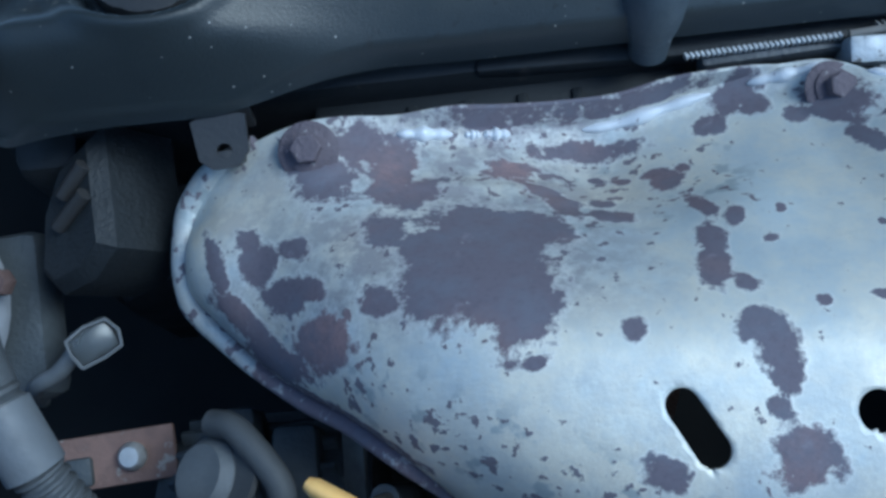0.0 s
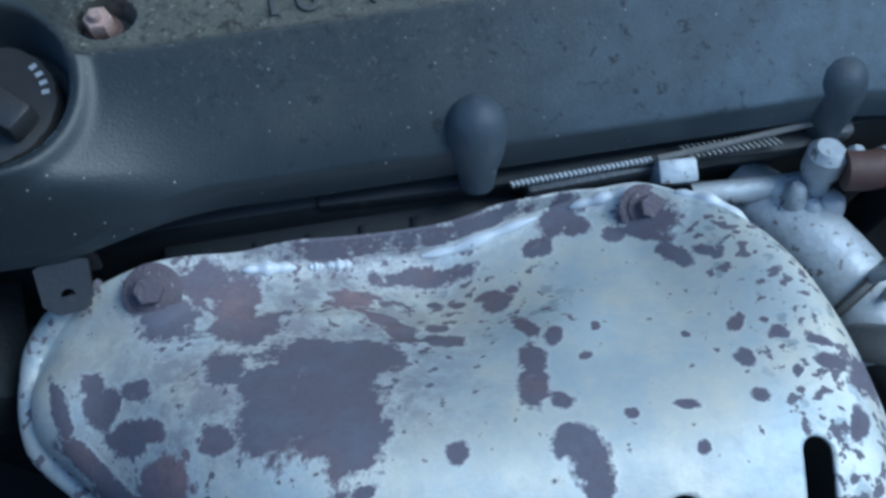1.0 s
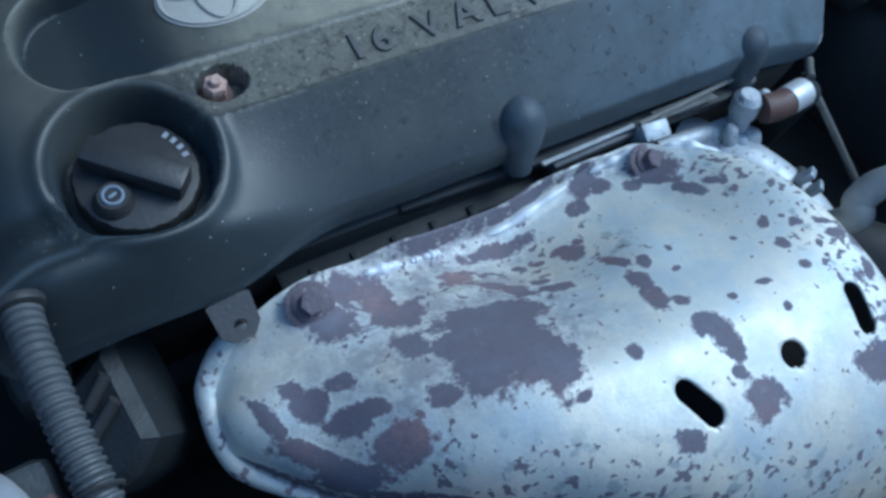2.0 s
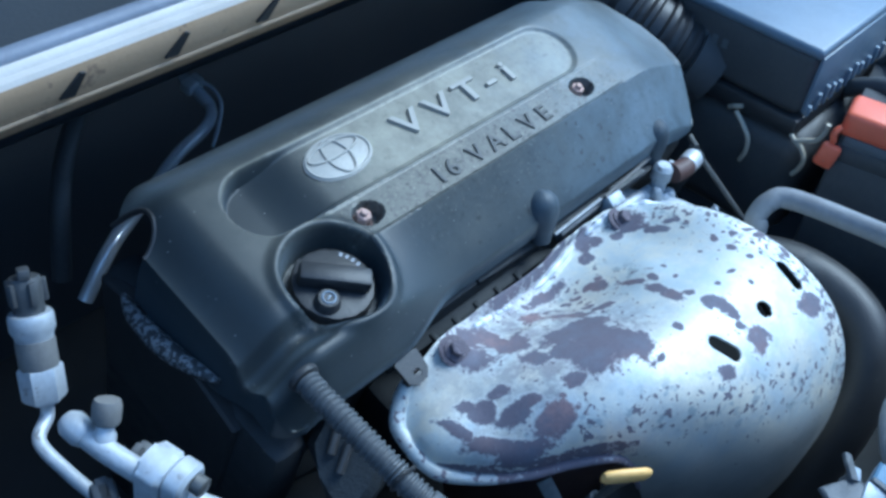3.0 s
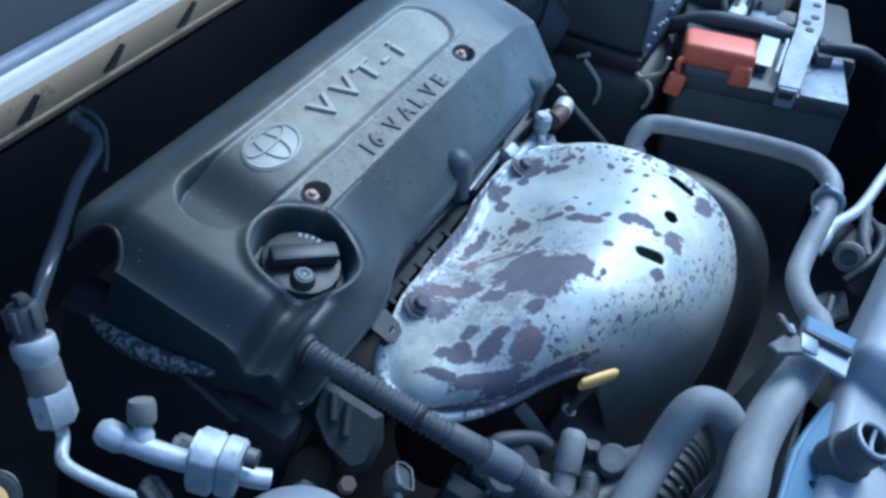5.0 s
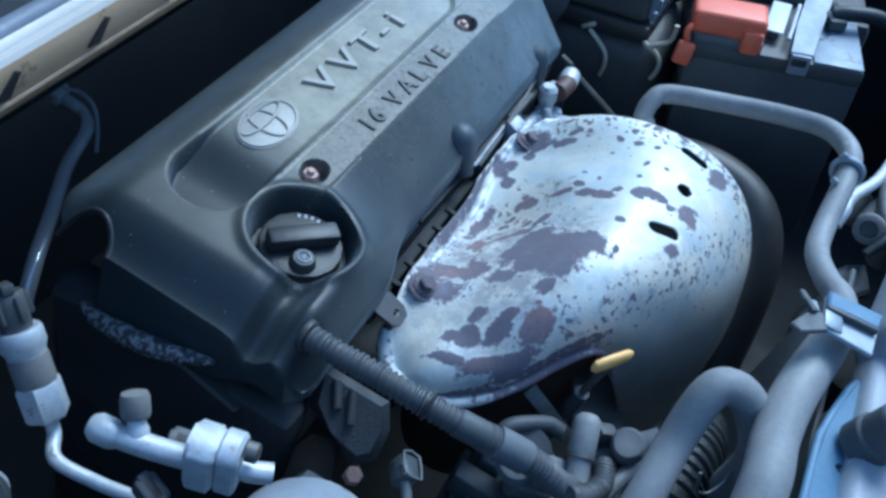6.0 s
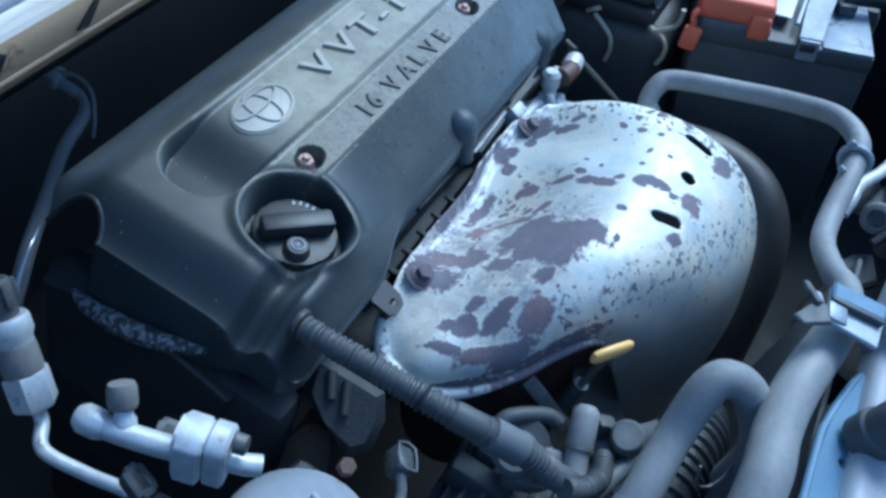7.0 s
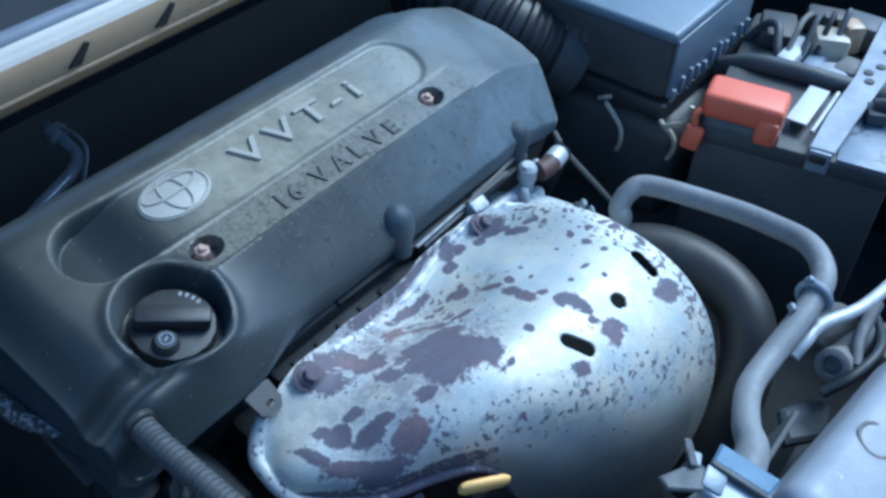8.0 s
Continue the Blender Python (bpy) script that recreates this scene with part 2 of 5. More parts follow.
IRON2 = material("dusty_dark_casting", (0.085, 0.097, 0.108), 0.6, 0.1, tint=(0.050, 0.058, 0.066), spots=(0.15, 0.155, 0.16), spot_at=0.64, bump=0.4, spread=30)
MOUNT = material("oily_blue_grey_casting", (0.022, 0.026, 0.030), 0.6, 0.1, tint=(0.014, 0.017, 0.020), spots=(0.055, 0.06, 0.066), spot_at=0.66, bump=0.4, spread=30)
CAST2 = material("grey_dirty_casting", (0.15, 0.155, 0.16), 0.65, 0.2, tint=(0.08, 0.082, 0.085), spots=(0.2, 0.2, 0.19), spot_at=0.62, bump=0.4, spread=35)
STEEL2 = material("stained_steel", (0.20, 0.20, 0.19), 0.5, 0.6, tint=(0.11, 0.105, 0.10), spread=50)
RUST2 = material("copper_brown_plate", (0.30, 0.19, 0.155), 0.75, 0.15, tint=(0.17, 0.12, 0.11), spots=(0.36, 0.34, 0.32), spot_at=0.62, spread=60, bump=0.4)
DUST_CAP = material("dusty_grey_cap", (0.22, 0.21, 0.195), 0.75, tint=(0.14, 0.135, 0.13), spread=60)
SCUFF = material("scuffed_black_edge", (0.030, 0.033, 0.037), 0.6, tint=(0.05, 0.054, 0.06), spots=(0.24, 0.25, 0.26), spot_at=0.50, spot_scale=260, spread=60, grain=500)
VALVE = material("dusty_grey_valve_plastic", (0.11, 0.12, 0.13), 0.55, tint=(0.16, 0.17, 0.18), spread=45, spots=(0.21, 0.21, 0.21), spot_at=0.66)
PALE2 = material("pale_grey_zinc", (0.36, 0.40, 0.45), 0.5, 0.3, tint=(0.24, 0.27, 0.30), spread=40)
# Plain grey for the unseen walls that block low sky.
BLOCKER_GREY = material("dull_blocker_grey", (0.16, 0.15, 0.14), 0.9, tint=(0.10, 0.095, 0.09), spread=2, grain=40)
BOLT = material("purple_brown_rusty_bolt", (0.155, 0.13, 0.15), 0.85, 0.1, tint=(0.10, 0.085, 0.10), spots=(0.30, 0.28, 0.29), spot_at=0.62, spot_scale=200, grain=500, bump=0.7)
CORRODED = material("corroded_pale_aluminium", (0.56, 0.60, 0.64), 0.6, 0.3, tint=(0.34, 0.35, 0.36), spots=(0.18, 0.17, 0.165), spot_at=0.60, spot_scale=160, spread=60, bump=0.35, bump_scale=200)
# Near-black standing in for the shade on bay floor, walls and gap castings.
BAY_SHADE = material("bay_shade_black", (0.010, 0.013, 0.016), 0.7, tint=(0.016, 0.019, 0.022), spread=8)
ASPHALT = material("asphalt", (0.05, 0.05, 0.05), 0.9, spread=2, grain=80)
BODY = material("dark_bay_paint", (0.06, 0.067, 0.075), 0.6, tint=(0.08, 0.083, 0.086), spread=8, spots=(0.04, 0.038, 0.035), spot_at=0.7, spot_scale=20)


# ---- building helpers ----
def smooth(a, b, x):
    k = min(1.0, max(0.0, (x - a) / (b - a)))
    return k * k * (3 - 2 * k)


def spline(points, steps):
    """Catmull-Rom through the points."""
    p = [Vector(q) for q in points]
    p = [2 * p[0] - p[1]] + p + [2 * p[-1] - p[-2]]
    out = []
    for i in range(1, len(p) - 2):
        for k in range(steps):
            t = k / steps
            a, b, c, d = p[i - 1:i + 3]
            out.append(0.5 * (2 * b + (c - a) * t + (2 * a - 5 * b + 4 * c - d) * t * t + (3 * b - a - 3 * c + d) * t ** 3))
    return out + [p[-2]]


def curve_value(knots, x):
    """Smooth cubic interpolation of (x, value) knots."""
    if x <= knots[0][0]:
        return knots[0][1]
    k = len(knots)

    def slope(i):
        lo, hi = knots[max(i - 1, 0)], knots[min(i + 1, k - 1)]
        return (hi[1] - lo[1]) / (hi[0] - lo[0])
    for i in range(k - 1):
        (a, va), (b, vb) = knots[i], knots[i + 1]
        if x <= b:
            h = b - a
            t = (x - a) / h
            lim = 3 * (vb - va) / h
            m0, m1 = slope(i), slope(i + 1)
            m0 = 0.0 if m0 * lim <= 0 else math.copysign(min(abs(m0), abs(lim)), m0)
            m1 = 0.0 if m1 * lim <= 0 else math.copysign(min(abs(m1), abs(lim)), m1)
            return (2 * t ** 3 - 3 * t * t + 1) * va + (t ** 3 - 2 * t * t + t) * h * m0 + (3 * t * t - 2 * t ** 3) * vb + (t ** 3 - t * t) * h * m1
    return knots[-1][1]


def tube(points, radius, steps=8, seg=16, wave=0.0, pitch=0.004, bm=None, closed_ends=True):
    """A round pipe along a spline. radius: one number or a function of 0..1. wave: depth of corrugation."""
    bm = bm or bmesh.new()
    path = spline(points, steps)
    if wave:
        dense, step = [], pitch / 4
        for a, b in zip(path, path[1:]):
            k = max(1, round((b - a).length / step))
            dense += [a.lerp(b, j / k) for j in range(k)]
        path = dense + [path[-1]]
    rings, side, run = [], None, 0.0
    for i, c in enumerate(path):
        d = (path[min(i + 1, len(path) - 1)] - path[max(i - 1, 0)]).normalized()
        if i:
            run += (c - path[i - 1]).length
        side = (d.orthogonal() if side is None else side - d * side.dot(d)).normalized()
        up = d.cross(side)
        r = radius(i / (len(path) - 1)) if callable(radius) else radius
        if wave:
            r += wave * (1 if math.sin(2 * math.pi * run / pitch) > 0 else -1) * 0.5
        rings.append([bm.verts.new(c + r * (math.cos(2 * math.pi * k / seg) * side + math.sin(2 * math.pi * k / seg) * up)) for k in range(seg)])
    for a, b in zip(rings, rings[1:]):
        for k in range(seg):
            bm.faces.new((a[k], a[(k + 1) % seg], b[(k + 1) % seg], b[k]))
    if closed_ends:
        bm.faces.new(rings[0][::-1])
        bm.faces.new(rings[-1])
    return bm


def box(size, at=(0, 0, 0), turn=None, bevel=0.002, bm=None, segments=2):
    bm = bm or bmesh.new()
    m = Matrix.Translation(at) @ (turn or Matrix()) @ Matrix.Diagonal((*size, 1))
    got = bmesh.ops.create_cube(bm, size=1.0, matrix=m)["verts"]
    if bevel:
        edges = {e for v in got for e in v.link_edges}
        bmesh.ops.bevel(bm, geom=list(edges), offset=min(bevel, min(size) * 0.45), segments=segments, affect='EDGES', profile=0.5)
    return bm


def lathe(profile, m=None, seg=32, bm=None, squash=None):
    """Turns (radius, height) points round the z axis of m. squash: a function of the angle that scales the radius."""
    bm = bm or bmesh.new()
    m = m or Matrix()
    rings = []
    for r, h in profile:
        ring = []
        for k in range(seg):
            a = 2 * math.pi * k / seg
            q = r * (squash(a) if squash else 1)
            ring.append(bm.verts.new(m @ Vector((q * math.cos(a), q * math.sin(a), h))))
        rings.append(ring)
    for a, b in zip(rings, rings[1:]):
        for k in range(seg):
            bm.faces.new((a[k], a[(k + 1) % seg], b[(k + 1) % seg], b[k]))
    bm.faces.new(rings[0][::-1])
    bm.faces.new(rings[-1])
    return bm


def hexagon(r, h, m, bm=None):
    return lathe([(r * 0.94, 0), (r, h * 0.06), (r, h * 0.9), (r * 0.88, h)], m, 6, bm)


def towards(a, b):
    """A frame at a with z pointing to b."""
    return Matrix.Translation(a) @ (Vector(b) - Vector(a)).to_track_quat("Z", "Y").to_matrix().to_4x4()


def plate(outline, thick, m=None, bevel=0.0008, bm=None):
    """A flat plate of that outline in the xy plane of m, thick along z."""
    bm = bm or bmesh.new()
    m = m or Matrix()
    low = [bm.verts.new(m @ Vector((x, y, 0))) for x, y in outline]
    high = [bm.verts.new(m @ Vector((x, y, thick))) for x, y in outline]
    faces = [bm.faces.new(low[::-1]), bm.faces.new(high)]
    k = len(outline)
    for i in range(k):
        faces.append(bm.faces.new((low[i], low[(i + 1) % k], high[(i + 1) % k], high[i])))
    if bevel:
        bmesh.ops.bevel(bm, geom=[e for f in faces[:2] for e in f.edges], offset=bevel, segments=1, affect='EDGES')
    return bm


def thing(name, base, label, category, group="", kind="", turn=(0, 0, 0)):
    ob = new(name)
    ob.matrix_world = E @ pose(*base, *turn)
    ob.empty_display_size = 0.02
    return tagged(ob, label, category, group, kind)


def part(name, bm, mat, parent, label="", local=False, smooth_angle=40):
    """One mesh under a thing or part. Coordinates are the engine's own axes, or the parent's with local."""
    data = bpy.data.meshes.new(name)
    bmesh.ops.recalc_face_normals(bm, faces=bm.faces[:])
    bm.to_mesh(data)
    bm.free()
    data.materials.append(mat)
    top = parent
    while top.parent:
        top = top.parent
    if not local:
        data.transform(top.matrix_basis.inverted() @ E)
    for f in data.polygons:
        f.use_smooth = True
    data.set_sharp_from_angle(angle=radians(smooth_angle))
    ob = new(name, data)
    ob.parent = parent
    return tagged(ob, label)


def shift(ob, dx, dy, dz):
    """Moves a finished thing along the engine's axes."""
    ob.matrix_basis = Matrix.Translation(E.to_3x3() @ Vector((dx, dy, dz))) @ ob.matrix_basis


def solid(name, bm, mat, label, category, group="", kind=""):
    """A thing that is a single mesh."""
    data = bpy.data.meshes.new(name)
    bmesh.ops.recalc_face_normals(bm, faces=bm.faces[:])
    bm.to_mesh(data)
    bm.free()
    data.materials.append(mat)
    for f in data.polygons:
        f.use_smooth = True
    data.set_sharp_from_angle(angle=radians(40))
    ob = new(name, data)
    ob.matrix_world = E
    return tagged(ob, label, category, group, kind)


def text_mesh(body, size, depth, m, shear=0.0, squeeze=1.0):
    """Raised lettering as a bmesh, baseline start at m."""
    c = bpy.data.curves.new("lettering", 'FONT')
    c.body, c.size, c.extrude, c.shear, c.bevel_depth = body, size, depth, shear, 0.0004
    ob = new("lettering", c)
    bpy.context.view_layer.update()
    data = bpy.data.meshes.new_from_object(ob.evaluated_get(bpy.context.evaluated_depsgraph_get()))
    bm = bmesh.new()
    bm.from_mesh(data)
    bm.transform(m @ Matrix.Diagonal((squeeze, 1, 1, 1)))
    bpy.data.objects.remove(ob)
    bpy.data.curves.remove(c)
    bpy.data.meshes.remove(data)
    return bm


# ---- the bay: ground, floor and walls ----
def slab(name, size, at, mat, label, kind="structure"):
    return solid_world(name, box(size, at, bevel=0), mat, label, kind)


def solid_world(name, bm, mat, label, kind):
    ob = solid(name, bm, mat, label, "structure", kind=kind)
    ob.matrix_world = Matrix()
    return ob


slab("ground", (60, 60, 0.1), (0, 0, -0.95), ASPHALT, "grey asphalt under the car")
slab("bay_floor", (1.5, 1.12, 0.02), (0.3, 0.0, -0.52), BAY_SHADE, "undertray at the bottom of the bay, painted black for shade")
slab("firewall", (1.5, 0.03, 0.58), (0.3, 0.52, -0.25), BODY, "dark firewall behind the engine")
# Fenders and front panel are raised to keep low sky off the engine.
slab("raised_fender_near", (0.03, 1.0, 0.58), (-0.52, 0.0, -0.24), BAY_SHADE, "shade-black inner fender beside the timing cover, unseen, raised to block low sky")
slab("raised_fender_far", (0.03, 1.1, 0.62), (1.05, 0.0, -0.21), BAY_SHADE, "shade-black inner fender beyond the battery, raised to block low sky")
# Two unseen walls added to block low sky and darken reflections.
slab("sky_blocker_front", (11, 0.2, 2.8), (0, -3.2, 0.45), BLOCKER_GREY, "added dull wall in front of the car, unseen, blocking low sky")
slab("sky_blocker_side", (0.2, 7, 2.4), (-3.4, 0, 0.25), BLOCKER_GREY, "added dull wall beside the car, unseen, blocking low sky")
slab("raised_front_panel", (1.5, 0.03, 0.58), (0.3, -0.56, -0.24), BAY_SHADE, "shade-black panel in front of the radiator, unseen, raised to block low sky")


# ---- engine cover ----
X0, X1 = -0.138, 0.421


def cover_back(x):
    y = 0.123
    if x < -0.105:
        y -= 0.03 * ((-0.105 - x) / 0.033) ** 2
    if x > 0.363:
        y -= 0.085 * ((x - 0.363) / 0.058) ** 2.2
    return y


def cover_front(x):
    y = -0.068 - 0.019 * smooth(0.045, -0.04, x)
    if x > 0.388:
        y += 0.075 * ((x - 0.388) / 0.033) ** 2
    if x < -0.12:
        y += 0.012 * ((-0.12 - x) / 0.018) ** 2
    return y


WELL, CAP_Z = (-0.052, -0.026), -0.012


def cover_height(x, y):
    left = smooth(0.055, -0.06, x)
    z = -0.032 * smooth(0.076, 0.128, y) ** 1.3
    slope = max(0.0, -0.018 - y)
    front = -0.72 * slope
    yy = -y
    lobe = (-0.006 * smooth(0.02, 0.045, yy) + 0.006 * smooth(0.045, 0.062, yy)) * smooth(-0.02, -0.08, x) - 0.040 * smooth(0.062, 0.096, yy) ** 1.4
    lobe -= 0.008 * smooth(-0.03, -0.10, x) * smooth(0.032, 0.045, yy) * (1 - smooth(0.05, 0.064, yy))
    z += front * (1 - left) + lobe * left
    z -= 0.024 * smooth(-0.098, -0.140, x) ** 1.4
    z -= 0.03 * smooth(0.31, 0.423, x) ** 1.3
    # recessed lettering field
    mx = min(max(x, -0.052), 0.258)
    d = math.hypot(x - mx, y - 0.0475) - 0.031
    depth = 0.003 + 0.013 * smooth(-0.008, -0.058, x)
    edge = 0.0045
    z -= depth * (1 - smooth(-edge, 0.001, d))
    # sandy band in front of it, a little lower
    band = smooth(-0.03, -0.02, x) * smooth(0.30, 0.285, x)
    z -= 0.0012 * band * smooth(-0.018, -0.016, y) * smooth(0.0165, 0.0145, y)
    # round well of the filler cap
    r = math.hypot(x - WELL[0], y - WELL[1])
    z += 0.003 * math.exp(-((r - 0.0415) / 0.004) ** 2)
    if r < 0.041:
        z = z * smooth(0.032, 0.041, r) + (-0.026) * (1 - smooth(0.0335, 0.0385, r)) * 1.0
    # bolt holes
    for bx in (0.0, 0.255):
        r = math.hypot((x - bx - 0.001) / 1.3, y)
        z -= 0.013 * (1 - smooth(0.0085, 0.0105, r))
    return z


def engine_cover():
    top = thing("engine_cover", (0.13, 0.02, -0.06), "dusty dark grey plastic engine cover with raised lettering on the engine", "engine cover")
    nx, ny = 420, 168
    bm = bmesh.new()
    dust_and_shade, grit, soil, sky_sheen = [], [], [], []
    grid = []
    for i in range(nx + 1):
        x = X0 + (X1 - X0) * i / nx
        yb, yf = cover_back(x), cover_front(x)
        col = []
        for j in range(ny + 1):
            y = yf + (yb - yf) * j / ny
            col.append(bm.verts.new((x, y, cover_height(x, y))))
            mx = min(max(x, -0.05), 0.256)
            inside = 1 - smooth(-0.004, 0.004, math.hypot(x - mx, y - 0.0475) - 0.031)
            flat = smooth(-0.02, -0.014, y) * smooth(0.12, 0.08, y)
            level = smooth(-0.03, -0.012, y) * smooth(-0.11, -0.08, x)
            # Real dust, faded out at the recess's left end to paint its shade.
            dust_and_shade.append(0.03 + (0.09 * level + 0.11 * smooth(-0.125, -0.07, x) * smooth(-0.005, 0.025, y)) * (1 - inside) + inside * smooth(-0.03, 0.055, x) + 0.45 * math.exp(-((math.hypot(x - mx, y - 0.0475) - 0.0325) / 0.0013) ** 2) * smooth(0.06, 0.0, x) + 0.30 * flat * (1 - inside) * smooth(-0.03, 0.0, x) * smooth(0.32, 0.28, x) * smooth(0.0475, 0.01, y) + 0.10 * flat * smooth(-0.03, 0.05, x) + 0.10 * smooth(-0.068, -0.05, y) * smooth(-0.012, -0.022, y) * smooth(0.0, 0.06, x))
            # Painted sky sheen, growing towards the far end.
            sky_sheen.append(0.9 * smooth(0.08, 0.36, x) + 0.08 * smooth(-0.012, -0.03, y) * smooth(-0.02, 0.06, x))
            g = smooth(-0.028, -0.018, x) * smooth(0.32, 0.27, x) * smooth(-0.0205, -0.016, y) * smooth(0.0175, 0.0145, y)
            slope_grit = 0.5 * smooth(-0.01, 0.04, x) * smooth(0.26, 0.12, x) * smooth(-0.065, -0.03, y) * smooth(-0.012, -0.02, y)
            lobe_grit = 0.8 * smooth(-0.115, -0.105, x) * smooth(-0.05, -0.07, x) * smooth(-0.062, -0.052, y) * smooth(-0.034, -0.042, y)
            grit.append(max(g, slope_grit, lobe_grit))
            soil.append(0.3 + 0.5 * smooth(0.0, 0.08, x) * smooth(0.0, -0.03, y) * smooth(0.34, 0.22, x))
        grid.append(col)
    for i in range(nx):
        for j in range(ny):
            mid = (grid[i][j].co + grid[i + 1][j + 1].co) / 2
            if math.hypot(mid.x + 0.143, mid.y - 0.089) < 0.0245 or (mid.x < -0.130 and mid.y > 0.09):
                continue
            bm.faces.new((grid[i][j], grid[i + 1][j], grid[i + 1][j + 1], grid[i][j + 1]))
    loop = [grid[i][0] for i in range(nx + 1)] + [grid[nx][j] for j in range(1, ny + 1)] + [grid[i][ny] for i in range(nx - 1, -1, -1)] + [grid[0][j] for j in range(ny - 1, 0, -1)]
    base = Vector((0.13, 0.02, 0))
    prev = loop
    kl = len(loop)
    even = [sum(loop[(i + d) % kl].co.z for d in range(-24, 25)) / 49 for i in range(kl)]
    for out, down in ((0.001, 0.003), (0.002, 0.012), (0.003, 0.030), (0.0015, 0.030), (0.001, 0.010)):
        row = []
        for i, v in enumerate(loop):
            x, y, z = v.co
            z += (even[i] - z) * smooth(0.002, 0.02, down) * 0.9
            n_ = Vector((x - min(max(x, -0.07), 0.34), y - 0.02, 0)).normalized()
            left = smooth(-0.10, -0.135, x)
            lift = 0.62 - 0.30 * smooth(0.05, -0.02, x) * smooth(-0.06, -0.075, y) * (1 - left) + 0.95 * left * smooth(-0.06, -0.01, y)
            row.append(bm.verts.new((x + n_.x * out * (1 + left), y + n_.y * out, z - down * lift)))
            dust_and_shade.append(0.03)
            sky_sheen.append(0.5 * smooth(0.15, 0.38, x))
            grit.append(0.0)
            soil.append(0.2)
        k = len(loop)
        for i in range(k):
            if math.hypot(loop[i].co.x + 0.143, loop[i].co.y - 0.089) < 0.0245 or (loop[i].co.x < -0.085 and loop[i].co.y > 0.08):
                continue
            bm.faces.new((prev[i], prev[(i + 1) % k], row[(i + 1) % k], row[i]))
        prev = row
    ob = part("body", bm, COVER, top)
    for name, values in (("dust_and_shade", dust_and_shade), ("grit", grit), ("soil", soil), ("sky_sheen", sky_sheen)):
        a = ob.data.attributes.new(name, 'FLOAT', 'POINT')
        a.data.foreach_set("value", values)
    arc = [Vector((-0.143 + 0.0245 * math.cos(a), 0.089 + 0.0245 * math.sin(a), 0)) for a in [radians(-78 + 8.2 * k) for k in range(18)]]
    for p in arc:
        p.z = cover_height(max(p.x, X0), min(p.y, 0.118)) - 0.0015
    part("cutout_edge", tube(arc, 0.0022, 2, 8), BLACK, top, "black edge of a round cut-out")
    # oval emblem of plain rings
    em = pose(0.0185, 0.0520, -0.0036, 0, 0, 2) @ Matrix.Diagonal((1.16, 1.12, 1, 1))
    bm = lathe([(0.0, 0), (0.0225, 0), (0.0235, 0.0008), (0.0235, 0.0014), (0.0225, 0.002), (0.0, 0.002)], em @ Matrix.Diagonal((1.12, 0.74, 1, 1)), 48)
    badge = part("emblem", bm, COVER_LETTER, top, "plain raised oval emblem")
    for wx, wy, h in ((0.0245, 0.0158, 0.0022), (0.0085, 0.0145, 0.0026), (0.0205, 0.0062, 0.0028)):
        cy = 0.0 if wx != 0.0205 else 0.006
        pts = [em @ Vector((wx * math.cos(a), cy + wy * math.sin(a), h)) for a in [2 * math.pi * k / 40 for k in range(41)]]
        part("ring", tube(pts, 0.0011, 1, 6), COVER_LETTER, badge)
    for txt, lx in (("V", 0.077), ("V", 0.112), ("T", 0.1465), ("-", 0.178), ("i", 0.203)):
        part("letter", text_mesh(txt, 0.031, 0.0026, pose(lx, 0.0385, -0.003), 0.0, 1.4), COVER_LETTER, top, "pale dusty raised letter")
    x = 0.066
    for ch, w in (("1", 0.010), ("6", 0.021), ("V", 0.0165), ("A", 0.0165), ("L", 0.0155), ("V", 0.0165), ("E", 0.0145)):
        bm = text_mesh(ch, 0.0215, 0.0006, pose(x, -0.0105, -0.0006), 0.0, 1.05)
        part("letter", bm, DULL_LETTER, top, "dark letter on the sandy band")
        x += w * 1.06 + 0.0042
    for bx, bz in ((0.150, -0.034), (0.321, -0.042)):
        bm = lathe([(0.0, 0.016), (0.0055, 0.0150), (0.0100, 0.0120), (0.0130, 0.0075), (0.0142, 0.002), (0.0142, -0.004), (0.0132, -0.0105), (0.0116, -0.0165), (0.0096, -0.022), (0.0082, -0.032), (0.0, -0.032)],
                   pose(bx, -0.0600, bz, -24, 0, 0), 28)
        part("boss", bm, BOSS_SKYLIT, top, "rounded boss on the cover's front edge")
    return top


def nut(at):
    t = thing("flange_nut", at, "copper-coloured hexagon nut in a hole of the engine cover", "nut", "cover nuts")
    part("flange", lathe([(0.0, 0), (0.0085, 0), (0.0085, 0.0012), (0.0062, 0.0022), (0.0, 0.0022)], None, 24), RUST, t, local=True)
    part("hexagon", hexagon(0.0062, 0.009, pose(0, 0, 0.002)), COPPER, t, local=True)
    part("stud", lathe([(0.0, 0.002), (0.003, 0.002), (0.003, 0.0135), (0.0024, 0.0142), (0.0, 0.0142)], None, 12), COPPER, t, local=True)
    return t


engine_cover()
first_nut = nut((-0.002, 0.001, -0.0125))
copy_thing(first_nut, E @ pose(0.253, 0.001, -0.0125, 0, 0, 20))


